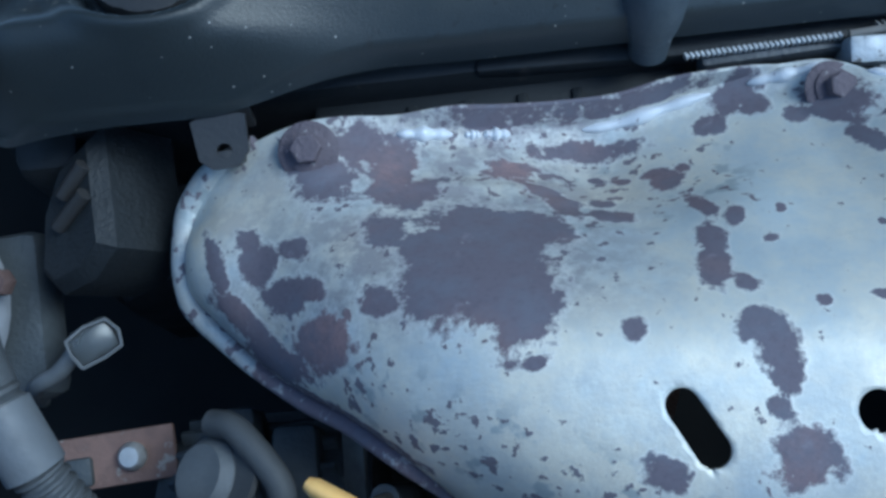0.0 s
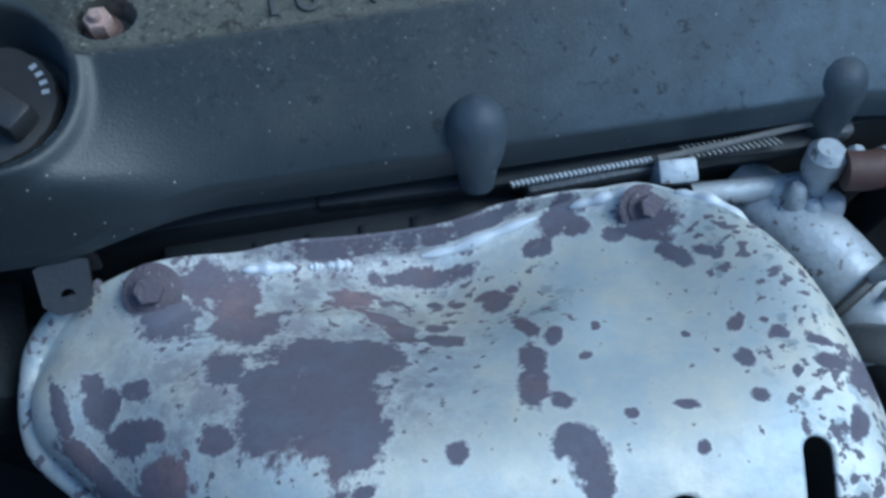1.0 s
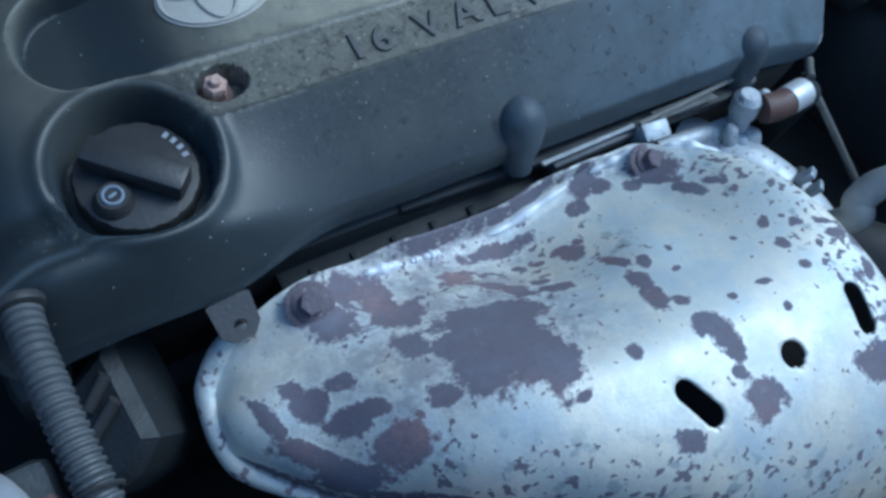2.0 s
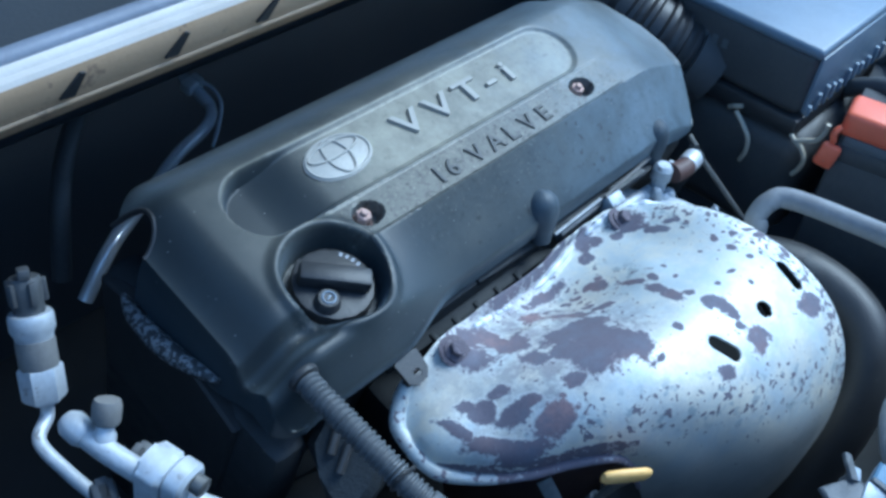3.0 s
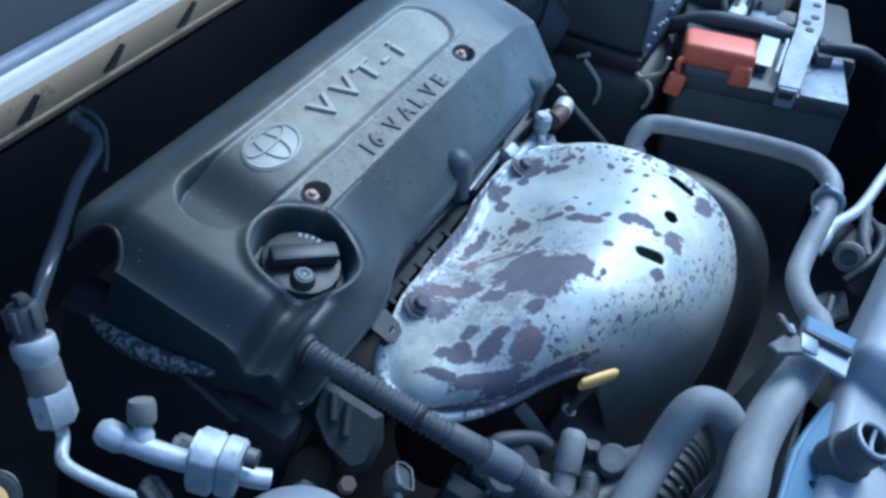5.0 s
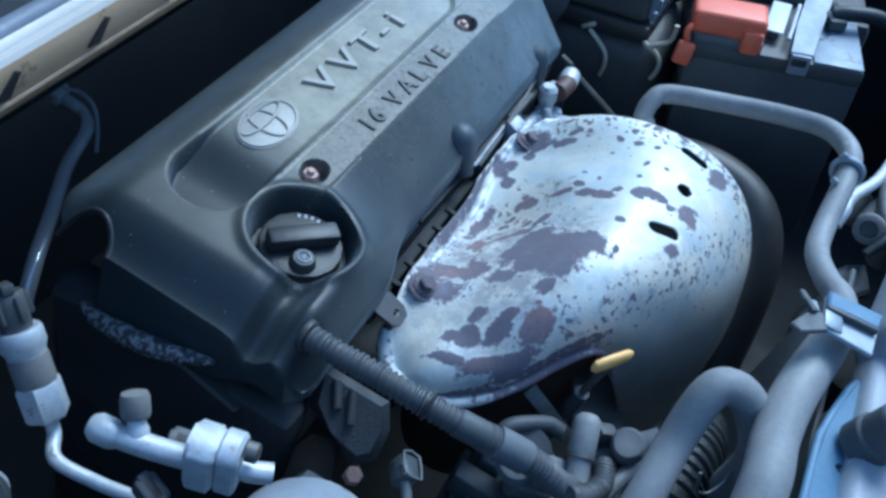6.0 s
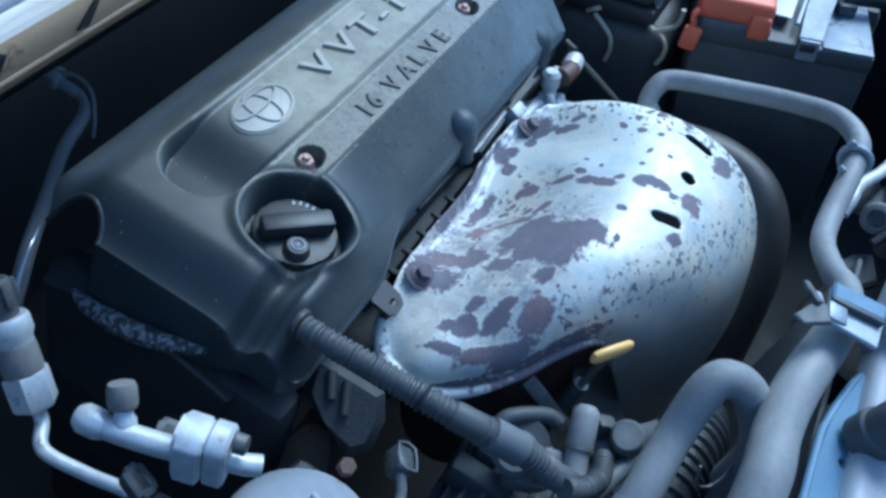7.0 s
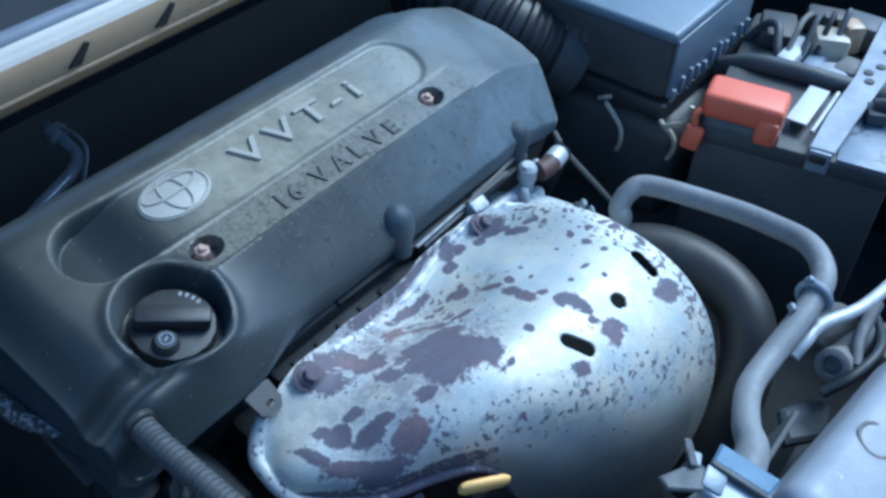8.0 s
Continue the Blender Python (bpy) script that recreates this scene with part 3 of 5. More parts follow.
def filler_cap():
    t = thing("oil_filler_cap", (WELL[0], WELL[1], -0.0265), "black plastic oil filler cap sunk in the cover's round well", "oil cap")
    grip = lambda a: 1 - 0.02 * (math.sin(a * 15) > 0.3)
    part("skirt", lathe([(0.0, 0), (0.0285, 0), (0.0295, 0.001), (0.0295, 0.010), (0.0285, 0.0125), (0.024, 0.0135), (0.0, 0.0135)], None, 60, squash=grip), BLACK, t, local=True)
    bar = box((0.05, 0.015, 0.013), (0, 0, 0.0195), pose(0, 0, 0, 0, 0, -42), 0.003)
    part("grip_bar", bar, BLACK, t, local=True)
    a = radians(215)
    spot = Vector((0.0175 * math.cos(a), 0.0175 * math.sin(a), 0.0195))
    part("button", lathe([(0, 0.012), (0.0100, 0.012), (0.0082, 0.0180), (0.0070, 0.0195), (0, 0.0195)], pose(spot.x, spot.y, 0), 24), BLACK, t, local=True)
    ring = [spot + Vector((0.0045 * math.cos(b), 0.0045 * math.sin(b), 0.0004)) for b in [2 * math.pi * k / 24 for k in range(25)]]
    part("mark", tube(ring, 0.0008, 1, 6), LABEL, t, "pale ring mark", local=True)
    part("mark_spout", box((0.0042, 0.0014, 0.0008), spot + Vector((0, 0, 0.0004)), pose(0, 0, 0, 0, 0, 20), 0.0002), LABEL, t, "pale mark", local=True)
    for k in range(4):
        b = radians(4 + k * 11)
        m = pose(0.0245 * math.cos(b), 0.0245 * math.sin(b), 0.0137, 0, 0, math.degrees(b) + 90)
        part("print_bar", box((0.0022, 0.0032, 0.0004), (0, 0, 0), m, 0), TANK, t, "illegible pale print", local=True)
    return t


filler_cap()


# ---- exhaust heat shield ----
SX0, SX1 = -0.060, 0.294
BACK_Y = [(-0.060, -0.137), (-0.0575, -0.126), (-0.050, -0.116), (-0.036, -0.107), (0.0, -0.098), (0.03, -0.0955), (0.08, -0.0965), (0.13, -0.096), (0.17, -0.090), (0.20, -0.088), (0.222, -0.089), (0.245, -0.100), (0.262, -0.118), (0.277, -0.140), (0.288, -0.170), (0.294, -0.20)]
BACK_Z = [(-0.060, -0.078), (-0.036, -0.062), (0.0, -0.052), (0.04, -0.062), (0.09, -0.073), (0.13, -0.076), (0.17, -0.070), (0.22, -0.058), (0.26, -0.062), (0.294, -0.085)]
PEAK_Y = [(-0.060, -0.140), (-0.027, -0.155), (0.02, -0.188), (0.08, -0.212), (0.15, -0.220), (0.22, -0.225), (0.27, -0.225), (0.294, -0.22)]
PEAK_Z = [(-0.060, -0.078), (-0.055, -0.064), (-0.041, -0.052), (-0.018, -0.042), (0.02, -0.012), (0.06, 0.008), (0.10, 0.014), (0.16, 0.014), (0.21, 0.014), (0.25, 0.010), (0.262, 0.005), (0.275, -0.012), (0.288, -0.046), (0.294, -0.085)]
FRONT_Y = [(-0.060, -0.143), (-0.0575, -0.154), (-0.047, -0.168), (-0.02, -0.196), (0.01, -0.217), (0.04, -0.243), (0.09, -0.294), (0.15, -0.337), (0.21, -0.354), (0.25, -0.354), (0.28, -0.342), (0.290, -0.325), (0.294, -0.30)]
FRONT_Z = [(-0.060, -0.082), (-0.047, -0.083), (-0.02, -0.074), (0.01, -0.056), (0.03, -0.045), (0.045, -0.055), (0.075, -0.12), (0.11, -0.20), (0.16, -0.265), (0.294, -0.29)]


def shield_point(x, v):
    """v 0..0.4: from the back edge up to the crest; 0.4..1: over the front and down."""
    yb, zb = curve_value(BACK_Y, x), curve_value(BACK_Z, x)
    yp, zp = curve_value(PEAK_Y, x), curve_value(PEAK_Z, x)
    yf, zf = curve_value(FRONT_Y, x), curve_value(FRONT_Z, x)
    if v < 0.04:
        k = 1 - v / 0.04
        lip = 0.011 * smooth(0.03, 0.07, x) * smooth(0.21, 0.17, x)
        return Vector((x, yb + (0.006 - 0.004 * smooth(0.15, 0.18, x)) * k, zb + lip * k))
    if v < 0.46:
        k = (v - 0.04) / 0.42
        y = yb + (yp - yb) * k
        flat = 0.12
        s = smooth(flat, 1.0, k) * 0.55 + 0.45 * max(0.0, math.sin(math.pi / 2 * max(0.0, k - flat * 0.6) / (1 - flat * 0.6)))
        full = math.sqrt(max(0.0, 1 - (1 - k) ** 2))
        s += (full - s) * smooth(0.205, 0.27, x)
        z = zb + (zp - zb) * s
        # pressed valley between the two lobes and round boss pads
        z -= 0.007 * math.exp(-((x - 0.118) / 0.022) ** 2) * math.exp(-((y + 0.125) / 0.022) ** 2)
        z += 0.006 * math.exp(-((x - 0.165) / 0.02) ** 2) * math.exp(-((y + 0.155) / 0.018) ** 2)
        z += 0.0025 * math.exp(-((y + 0.128 + 0.10 * (x - 0.06)) / 0.004) ** 2) * math.exp(-((x - 0.075) / 0.03) ** 2)
        for off in (0.0, 0.010, 0.019):
            z += 0.0011 * math.exp(-((y + 0.140 + off + 0.16 * (x - 0.10)) / 0.0022) ** 2) * math.exp(-((x - 0.098 - off) / 0.022) ** 2)
        for bx, by, br in ((0.002, -0.107, 0.014), (0.221, -0.104, 0.014)):
            r = math.hypot(x - bx, y - by)
            z += 0.0015 * (1 - smooth(br * 0.8, br * 1.3, r))
        return Vector((x, y, z))
    k = (v - 0.46) / 0.50
    if k <= 1:
        a = k * math.pi / 2
        power = 0.62
        y = yp + (yf - yp) * math.sin(a) ** 0.9
        z = zf + (zp - zf) * max(0.0, math.cos(a)) ** power
        y += 0.007 * math.exp(-((x - 0.095) / 0.045) ** 2) * math.exp(-((k - 0.6) / 0.25) ** 2)
        z -= 0.005 * math.exp(-((k - 0.90) / 0.06) ** 2) * smooth(0.05, 0.0, x) * smooth(-0.066, -0.05, x)
        return Vector((x, y, z))
    k = (v - 0.96) / 0.04
    out = Vector((-0.9 * smooth(0.01, -0.066, x), -1 + 0.6 * smooth(-0.04, -0.066, x), 0)).normalized()
    lip = 0.003 * smooth(0.06, 0.03, x) * smooth(-0.066, -0.045, x)
    return Vector((x, yf, zf)) + out * lip * k + Vector((0, 0, -0.001 * k + 0.004 * k * k * smooth(0.06, 0.03, x)))


# slots and the round hole: centre x, y, half length, half width, turn in degrees
HOLES = [(0.128, -0.2385, 0.0085, 0.0055, -62), (0.184, -0.239, 0.0, 0.0068, 0), (0.233, -0.2345, 0.0085, 0.0055, 78)]
# where the whitish skin gives way to bare sheet and the bulge's painted shade: x, y
SKIN_SHADE_EDGE = [(-0.066, -0.30), (-0.03, -0.235), (-0.005, -0.218), (0.024, -0.234), (0.055, -0.255), (0.095, -0.277), (0.127, -0.296), (0.187, -0.318), (0.297, -0.34)]
# redder rust: x, y, radius, strength
WARM = [(0.007, -0.192, 0.014, 1.0), (0.159, -0.251, 0.012, 0.5), (0.036, -0.118, 0.014, 0.6), (0.084, -0.119, 0.012, 0.7), (0.147, -0.140, 0.018, 0.35)]
# rust patches, region by region: x, y, radius along, radius across, turn
CENTRE_RUST = [(0.069, -0.174, 0.028, 0.0255, 88), (0.08, -0.189, 0.022, 0.0129, 73), (0.051, -0.181, 0.0177, 0.0128, -51), (0.065, -0.153, 0.0215, 0.013, 0), (0.087, -0.156, 0.0167, 0.0101, -17),
               (0.049, -0.165, 0.014, 0.0108, -29)]
TIP_RUST = [(0.007, -0.12, 0.0153, 0.0129, -62), (0.003, -0.106, 0.0121, 0.0103, -73), (0.036, -0.118, 0.0223, 0.01, 82), (0.023, -0.104, 0.0127, 0.0124, -90), (0.045, -0.132, 0.0134, 0.0071, 32),
            (0.032, -0.151, 0.0093, 0.0077, -56), (-0.02, -0.154, 0.0111, 0.0091, -62), (-0.024, -0.144, 0.0076, 0.0055, -34), (-0.004, -0.152, 0.0077, 0.0047, -18), (-0.009, -0.17, 0.0123, 0.0079, -16),
            (0.004, -0.172, 0.0064, 0.0048, -41), (-0.028, -0.175, 0.0197, 0.0049, -45), (-0.015, -0.192, 0.0172, 0.0054, -38), (-0.039, -0.152, 0.0161, 0.0044, -73), (0.007, -0.192, 0.0142, 0.0102, -29),
            (0.03, -0.183, 0.0081, 0.0062, -33)]
EDGE_RUST = [(0.084, -0.119, 0.0122, 0.0062, -2), (0.096, -0.134, 0.016, 0.0031, -38), (0.102, -0.144, 0.0113, 0.0044, -59), (0.115, -0.151, 0.0044, 0.0043, 12), (0.118, -0.11, 0.0264, 0.0059, -3),
             (0.078, -0.095, 0.0111, 0.004, 0), (0.171, -0.108, 0.0071, 0.0059, 42), (0.183, -0.096, 0.0117, 0.007, 40), (0.19, -0.103, 0.0062, 0.0057, -41), (0.219, -0.107, 0.0142, 0.0112, -47),
             (0.221, -0.132, 0.0085, 0.0044, -58), (0.232, -0.135, 0.0063, 0.0029, -52), (0.215, -0.116, 0.0099, 0.0036, -47), (0.204, -0.112, 0.005, 0.0043, -30)]
MIDDLE_RUST = [(0.146, -0.136, 0.0084, 0.0047, 28), (0.154, -0.13, 0.0035, 0.0031, -59), (0.151, -0.154, 0.0082, 0.0034, -66), (0.16, -0.163, 0.0057, 0.0033, 63), (0.149, -0.171, 0.0075, 0.0052, 62),
               (0.146, -0.183, 0.0109, 0.0058, 69), (0.154, -0.192, 0.0052, 0.0041, -24), (0.168, -0.175, 0.0037, 0.0022, 11), (0.122, -0.154, 0.0058, 0.0036, -8), (0.118, -0.144, 0.005, 0.0026, -10),
               (0.129, -0.13, 0.0045, 0.0021, -21), (0.12, -0.127, 0.0037, 0.0021, -22), (0.153, -0.208, 0.0076, 0.0066, 28), (0.157, -0.217, 0.0086, 0.0078, -71), (0.158, -0.225, 0.0058, 0.0053, 22)]
FAR_RUST = [(0.196, -0.202, 0.0044, 0.002, -13), (0.176, -0.202, 0.003, 0.0024, 12), (0.196, -0.218, 0.0033, 0.0027, 45), (0.227, -0.173, 0.0051, 0.0025, 42), (0.239, -0.18, 0.0039, 0.0028, -8),
            (0.224, -0.188, 0.004, 0.0037, -86), (0.222, -0.203, 0.0041, 0.003, 2), (0.253, -0.195, 0.0066, 0.004, -20), (0.253, -0.187, 0.005, 0.0026, -26), (0.237, -0.174, 0.0021, 0.0017, -2),
            (0.208, -0.173, 0.0021, 0.0017, 20), (0.177, -0.162, 0.0029, 0.002, 46), (0.268, -0.202, 0.0105, 0.0085, 28)]
FRONT_RUST = [(0.254, -0.22, 0.0059, 0.0041, 71), (0.229, -0.261, 0.0151, 0.0091, -15), (0.159, -0.251, 0.0115, 0.0093, -15), (0.117, -0.252, 0.008, 0.0054, -27), (0.153, -0.234, 0.0034, 0.0028, -11),
              (0.08, -0.213, 0.0051, 0.0031, 7), (0.113, -0.205, 0.005, 0.0041, 65), (0.239, -0.197, 0.003, 0.0019, 49), (0.143, -0.13, 0.0061, 0.0031, 4)]
PATCHES = CENTRE_RUST + TIP_RUST + EDGE_RUST + MIDDLE_RUST + FAR_RUST + FRONT_RUST


def rust_field(x, y):
    best = 0.0
    for px, py, a, b, turn in PATCHES:
        c, s = math.cos(radians(turn)), math.sin(radians(turn))
        dx, dy = x - px, y - py
        q = math.hypot((dx * c + dy * s) / a, (-dx * s + dy * c) / b)
        best = max(best, 1.0 - 0.5 * q)
    return max(0.0, best)


def heat_shield():
    top = thing("heat_shield", (0.11, -0.19, -0.08), "bulging aluminised exhaust heat shield with purple-brown rust patches", "heat shield")
    nu, nv = 400, 200
    along = [SX0 + (SX1 - SX0) * (i / nu - 0.13 * math.sin(2 * math.pi * i / nu)) for i in range(nu + 1)]
    pts = [[shield_point(x, j / nv) for j in range(nv + 1)] for x in along]

    def hole_dist(p):
        best, at = 9.0, None
        for hx, hy, hl, hw, turn in HOLES:
            c, s = math.cos(radians(turn)), math.sin(radians(turn))
            dx, dy = p.x - hx, p.y - hy
            if abs(dx) > 0.03 or abs(dy) > 0.03 or p.z < -0.06:
                continue
            lx, ly = dx * c + dy * s, -dx * s + dy * c
            mx = min(max(lx, -hl), hl)
            d = math.hypot(lx - mx, ly) - hw
            if d < best:
                n_ = Vector((lx - mx, ly)).normalized()
                best, at = d, Vector((n_.x * c - n_.y * s, n_.x * s + n_.y * c, 0))
        return best, at

    bm = bmesh.new()
    grid, dist, rust, specks, coat, stains, warms = [], {}, [], [], [], [], []
    for i in range(nu + 1):
        col = []
        for j in range(nv + 1):
            p = pts[i][j]
            d, n_ = hole_dist(p)
            if abs(d) < 0.0011:
                p = p - n_ * d
                d = 0.0
            v = bm.verts.new(p)
            dist[v] = d
            band = 0.62 * smooth(0.06, 0.03, p.x) * smooth(0.80, 0.86, j / nv) if p.x < 0.06 else 0.0
            back = 0.44 * math.exp(-((j / nv - 0.055) / 0.022) ** 2) * smooth(0.03, 0.06, p.x) * smooth(0.23, 0.2, p.x)
            lip = 0.60 * smooth(0.042, 0.034, j / nv) * smooth(0.045, 0.065, p.x) * smooth(0.19, 0.17, p.x)
            rust.append(max(rust_field(p.x, p.y) * smooth(-0.30, -0.28, p.y), band, back, lip))
            edge_y = curve_value(SKIN_SHADE_EDGE, p.x)
            on = smooth(edge_y - 0.014, edge_y + 0.012, p.y)
            coat.append(on)
            warms.append(max(w_ * math.exp(-((p.x - a_) ** 2 + (p.y - b_) ** 2) / r_ ** 2) for a_, b_, r_, w_ in WARM))
            stains.append(on * (0.10 + 0.80 * (0.55 + 0.45 * smooth(-0.01, 0.02, p.x)) * smooth(0.155, 0.09, p.x) * smooth(-0.21, -0.18, p.y) * smooth(-0.055, -0.03, p.x) + 0.4 * smooth(-0.11, -0.095, p.y) * smooth(0.02, 0.06, p.x) + 0.15 * smooth(-0.20, -0.23, p.y)))
            far = smooth(0.215, 0.245, p.x) * smooth(0.282, 0.262, p.x) * smooth(-0.10, -0.12, p.y)
            crest = 0.62 * math.exp(-((p.y - edge_y - 0.022) / 0.016) ** 2)
            mid = 0.42 * smooth(0.07, 0.11, p.x) * smooth(0.19, 0.165, p.x) * smooth(-0.11, -0.125, p.y) * smooth(-0.175, -0.15, p.y)
            specks.append((0.16 + max(0.78 * far, crest, mid)) * on)
            col.append(v)
        grid.append(col)
    for i in range(nu):
        for j in range(nv):
            q = (grid[i][j], grid[i + 1][j], grid[i + 1][j + 1], grid[i][j + 1])
            if sum(dist[v] for v in q) / 4 > -0.0001 or min(dist[v] for v in q) > 0:
                if not all(dist[v] <= 0 for v in q):
                    bm.faces.new(q)
    bm.normal_update()
    ob = part("sheet", bm, SHIELD, top, smooth_angle=70)
    for name, values in (("rust", rust), ("specks", specks), ("coat", coat), ("stain", stains), ("warm", warms)):
        a = ob.data.attributes.new(name, 'FLOAT', 'POINT')
        a.data.foreach_set("value", values)
    edge = [shield_point(x, 0.0) for x in (-0.022, -0.036, -0.046, -0.053, -0.0575)] + [shield_point(SX0, 0.5)]
    edge += [shield_point(SX0 + k, 1.0) for k in (0.003, 0.008, 0.016, 0.03, 0.05, 0.07, 0.09, 0.105, 0.12)]
    for p in edge:
        p.z -= 0.001
    rim = part("rolled_rim", tube(edge, lambda k: 0.0036 + 0.0026 * smooth(0.0, 0.15, k) * smooth(0.7, 0.45, k) - 0.0016 * smooth(0.8, 1.0, k), 8, 12), SHIELD, top, "rolled lower rim")
    along_rim = [(E.inverted() @ top.matrix_basis @ v.co).x for v in rim.data.vertices]
    for name, values in (("rust", [0.30 + 0.36 * smooth(-0.042, -0.02, x) for x in along_rim]), ("specks", [0.7] * len(along_rim)), ("coat", [0.8] * len(along_rim)), ("stain", [0.4] * len(along_rim)), ("warm", [0.15] * len(along_rim))):
        a = rim.data.attributes.new(name, 'FLOAT', 'POINT')
        a.data.foreach_set("value", values)
    # the fold inside the upturned back edge, its sky highlight painted as bright segments
    for x0, x1, r in ((0.038, 0.062, 0.0034), (0.067, 0.074, 0.0020), (0.075, 0.087, 0.0028), (0.119, 0.175, 0.0032), (0.190, 0.222, 0.0030), (0.234, 0.262, 0.0034)):
        route = [shield_point(x0 + (x1 - x0) * k / 5, 0.050 + 0.010 * smooth(0.225, 0.24, x0)) for k in range(6)]
        part("fold", tube(route, lambda k, r=r: 0.0006 + r * math.sin(math.pi * k) ** 0.6 * (0.8 + 0.2 * math.sin(17 * k)), 6, 10), FOLD_HIGHLIGHT, top, "fold with its highlight painted bright")
    thick = ob.modifiers.new("thickness", 'SOLIDIFY')
    thick.thickness, thick.offset = 0.0014, -1.0
    return top


def shield_bolt(at, turn):
    t = thing("shield_bolt", at, "rust-brown flanged bolt holding the heat shield", "bolt", "shield bolts", turn=turn)
    part("washer", lathe([(0, 0), (0.0125, 0), (0.0128, 0.001), (0.011, 0.0022), (0, 0.0022)], None, 32), BOLT, t, local=True)
    part("flange", lathe([(0, 0.002), (0.0092, 0.002), (0.0092, 0.0034), (0.0066, 0.0046), (0, 0.0046)], None, 32), BOLT, t, local=True)
    part("hexagon", hexagon(0.0064, 0.0058, pose(0, 0, 0.0042)), BOLT, t, local=True)
    return t


heat_shield()
bolt_one = shield_bolt((0.002, -0.107, -0.0485), (12, 0, 0))
copy_thing(bolt_one, E @ pose(0.221, -0.103, -0.0555, 14, 4, 30))


# ---- engine beneath the cover ----
def engine_block():
    t = thing("engine_block", (0.13, 0.0, -0.30), "dark oily engine block and cylinder head below the cover", "engine")
    part("cylinder_head", box((0.50, 0.155, 0.10), (0.13, 0.005, -0.115), bevel=0.008), IRON, t)
    part("crankcase", box((0.48, 0.22, 0.26), (0.13, 0.02, -0.29), bevel=0.02), IRON, t)
    part("timing_cover", box((0.035, 0.20, 0.36), (-0.125, 0.01, -0.26), bevel=0.012), IRON, t, "dark timing cover")
    # Takes the bay's shade black to darken the gap.
    part("exhaust_flange", box((0.30, 0.06, 0.06), (0.11, -0.10, -0.135), bevel=0.01), BAY_SHADE, t)
    part("downpipe", tube([(0.10, -0.20, -0.10), (0.10, -0.20, -0.2), (0.11, -0.17, -0.34)], 0.05, 6, 24), RUST, t, "rusty exhaust manifold")
    return t


engine_block()

# ---- hoses and pipes ----
conduit = thing("wiring_conduit", (-0.10, -0.17, -0.02), "faded black corrugated wiring conduit leaving the engine cover", "wiring conduit")
part("sleeve", tube([(-0.119, -0.072, -0.006), (-0.120, -0.09, -0.004), (-0.119, -0.13, -0.002), (-0.116, -0.17, -0.004), (-0.113, -0.186, -0.006)], 0.0080, 8, 20, wave=0.0014, pitch=0.0040), CONDUIT, conduit)
part("smooth_joint", tube([(-0.1145, -0.180, -0.005), (-0.112, -0.190, -0.007), (-0.109, -0.199, -0.010)], 0.0094, 4, 18), CONDUIT, conduit, "smooth joint")
part("lower_sleeve", tube([(-0.110, -0.197, -0.009), (-0.106, -0.207, -0.013), (-0.100, -0.222, -0.019), (-0.091, -0.240, -0.032), (-0.081, -0.256, -0.050), (-0.070, -0.267, -0.064), (-0.062, -0.272, -0.068)], 0.0090, 8, 20, wave=0.0014, pitch=0.0040), CONDUIT, conduit)
part("collar", tube([(-0.107, -0.205, -0.012), (-0.1025, -0.216, -0.0165), (-0.098, -0.227, -0.022)], 0.0112, 4, 18), TAPE, conduit, "smooth grey taped collar")
# Black ring painting the dark gap where the conduit leaves the cover.
part("dark_gap_ring", lathe([(0.0, 0), (0.0105, 0), (0.0110, 0.001), (0.0105, 0.004), (0.0086, 0.005), (0.0, 0.005)], towards((-0.119, -0.070, -0.006), (-0.120, -0.09, -0.004)), 24), BLACK, conduit, "black ring in place of the dark gap round the conduit")

part("tie", tube([Vector((-0.1165, -0.160, -0.003)) + 0.0092 * (math.cos(a) * Vector((1, 0, 0)) + math.sin(a) * Vector((0, 0, 1))) for a in [2 * math.pi * k / 20 for k in range(21)]], 0.0013, 1, 6), BLACK, conduit, "black cable tie")

coolant = thing("coolant_hose", (0.2, -0.33, 0.0), "grey dusty rubber hose curving along the radiator", "hose")
part("hose", tube([(0.318, -0.165, -0.11), (0.3155, -0.1856, -0.0468), (0.3171, -0.1792, -0.0354), (0.3263, -0.1784, -0.0212), (0.3381, -0.190, -0.0116), (0.347, -0.2518, 0.0089),
                   (0.3368, -0.293, 0.0299), (0.3228, -0.3244, 0.0454), (0.2932, -0.3449, 0.0518), (0.259, -0.3488, 0.0453), (0.2097, -0.3476, 0.0336), (0.1722, -0.3481, 0.0332), (0.1381, -0.3586, 0.0406),
                   (0.1212, -0.3690, 0.0450), (0.0986, -0.3735, 0.0430), (0.0728, -0.3705, 0.0375), (0.0193, -0.3587, 0.0372), (-0.024, -0.3541, 0.0365), (-0.0656, -0.3546, 0.0383), (-0.12, -0.357, 0.012)],
                  lambda k: 0.0092 + 0.0060 * smooth(0.6, 0.85, k), 8, 20), RUBBER, coolant)

arch = thing("air_conditioning_hose", (-0.04, -0.31, -0.05), "grey rubber hose arching up beside the radiator", "hose")
part("hose", tube([(-0.12, -0.298, -0.045), (-0.0796, -0.300, -0.0133), (-0.0405, -0.3009, 0.007), (-0.0172, -0.302, 0.0365), (-0.0071, -0.3115, 0.0434), (-0.0015, -0.3315, 0.0326), (-0.0016, -0.3573, -0.006), (0.002, -0.362, -0.08)], 0.0125, 8, 20), RUBBER, arch)

part("ferrule", tube([(-0.104, -0.299, -0.032), (-0.094, -0.2995, -0.023), (-0.085, -0.300, -0.017)], 0.0138, 4, 20), PALE2, arch, "crimped metal ferrule")

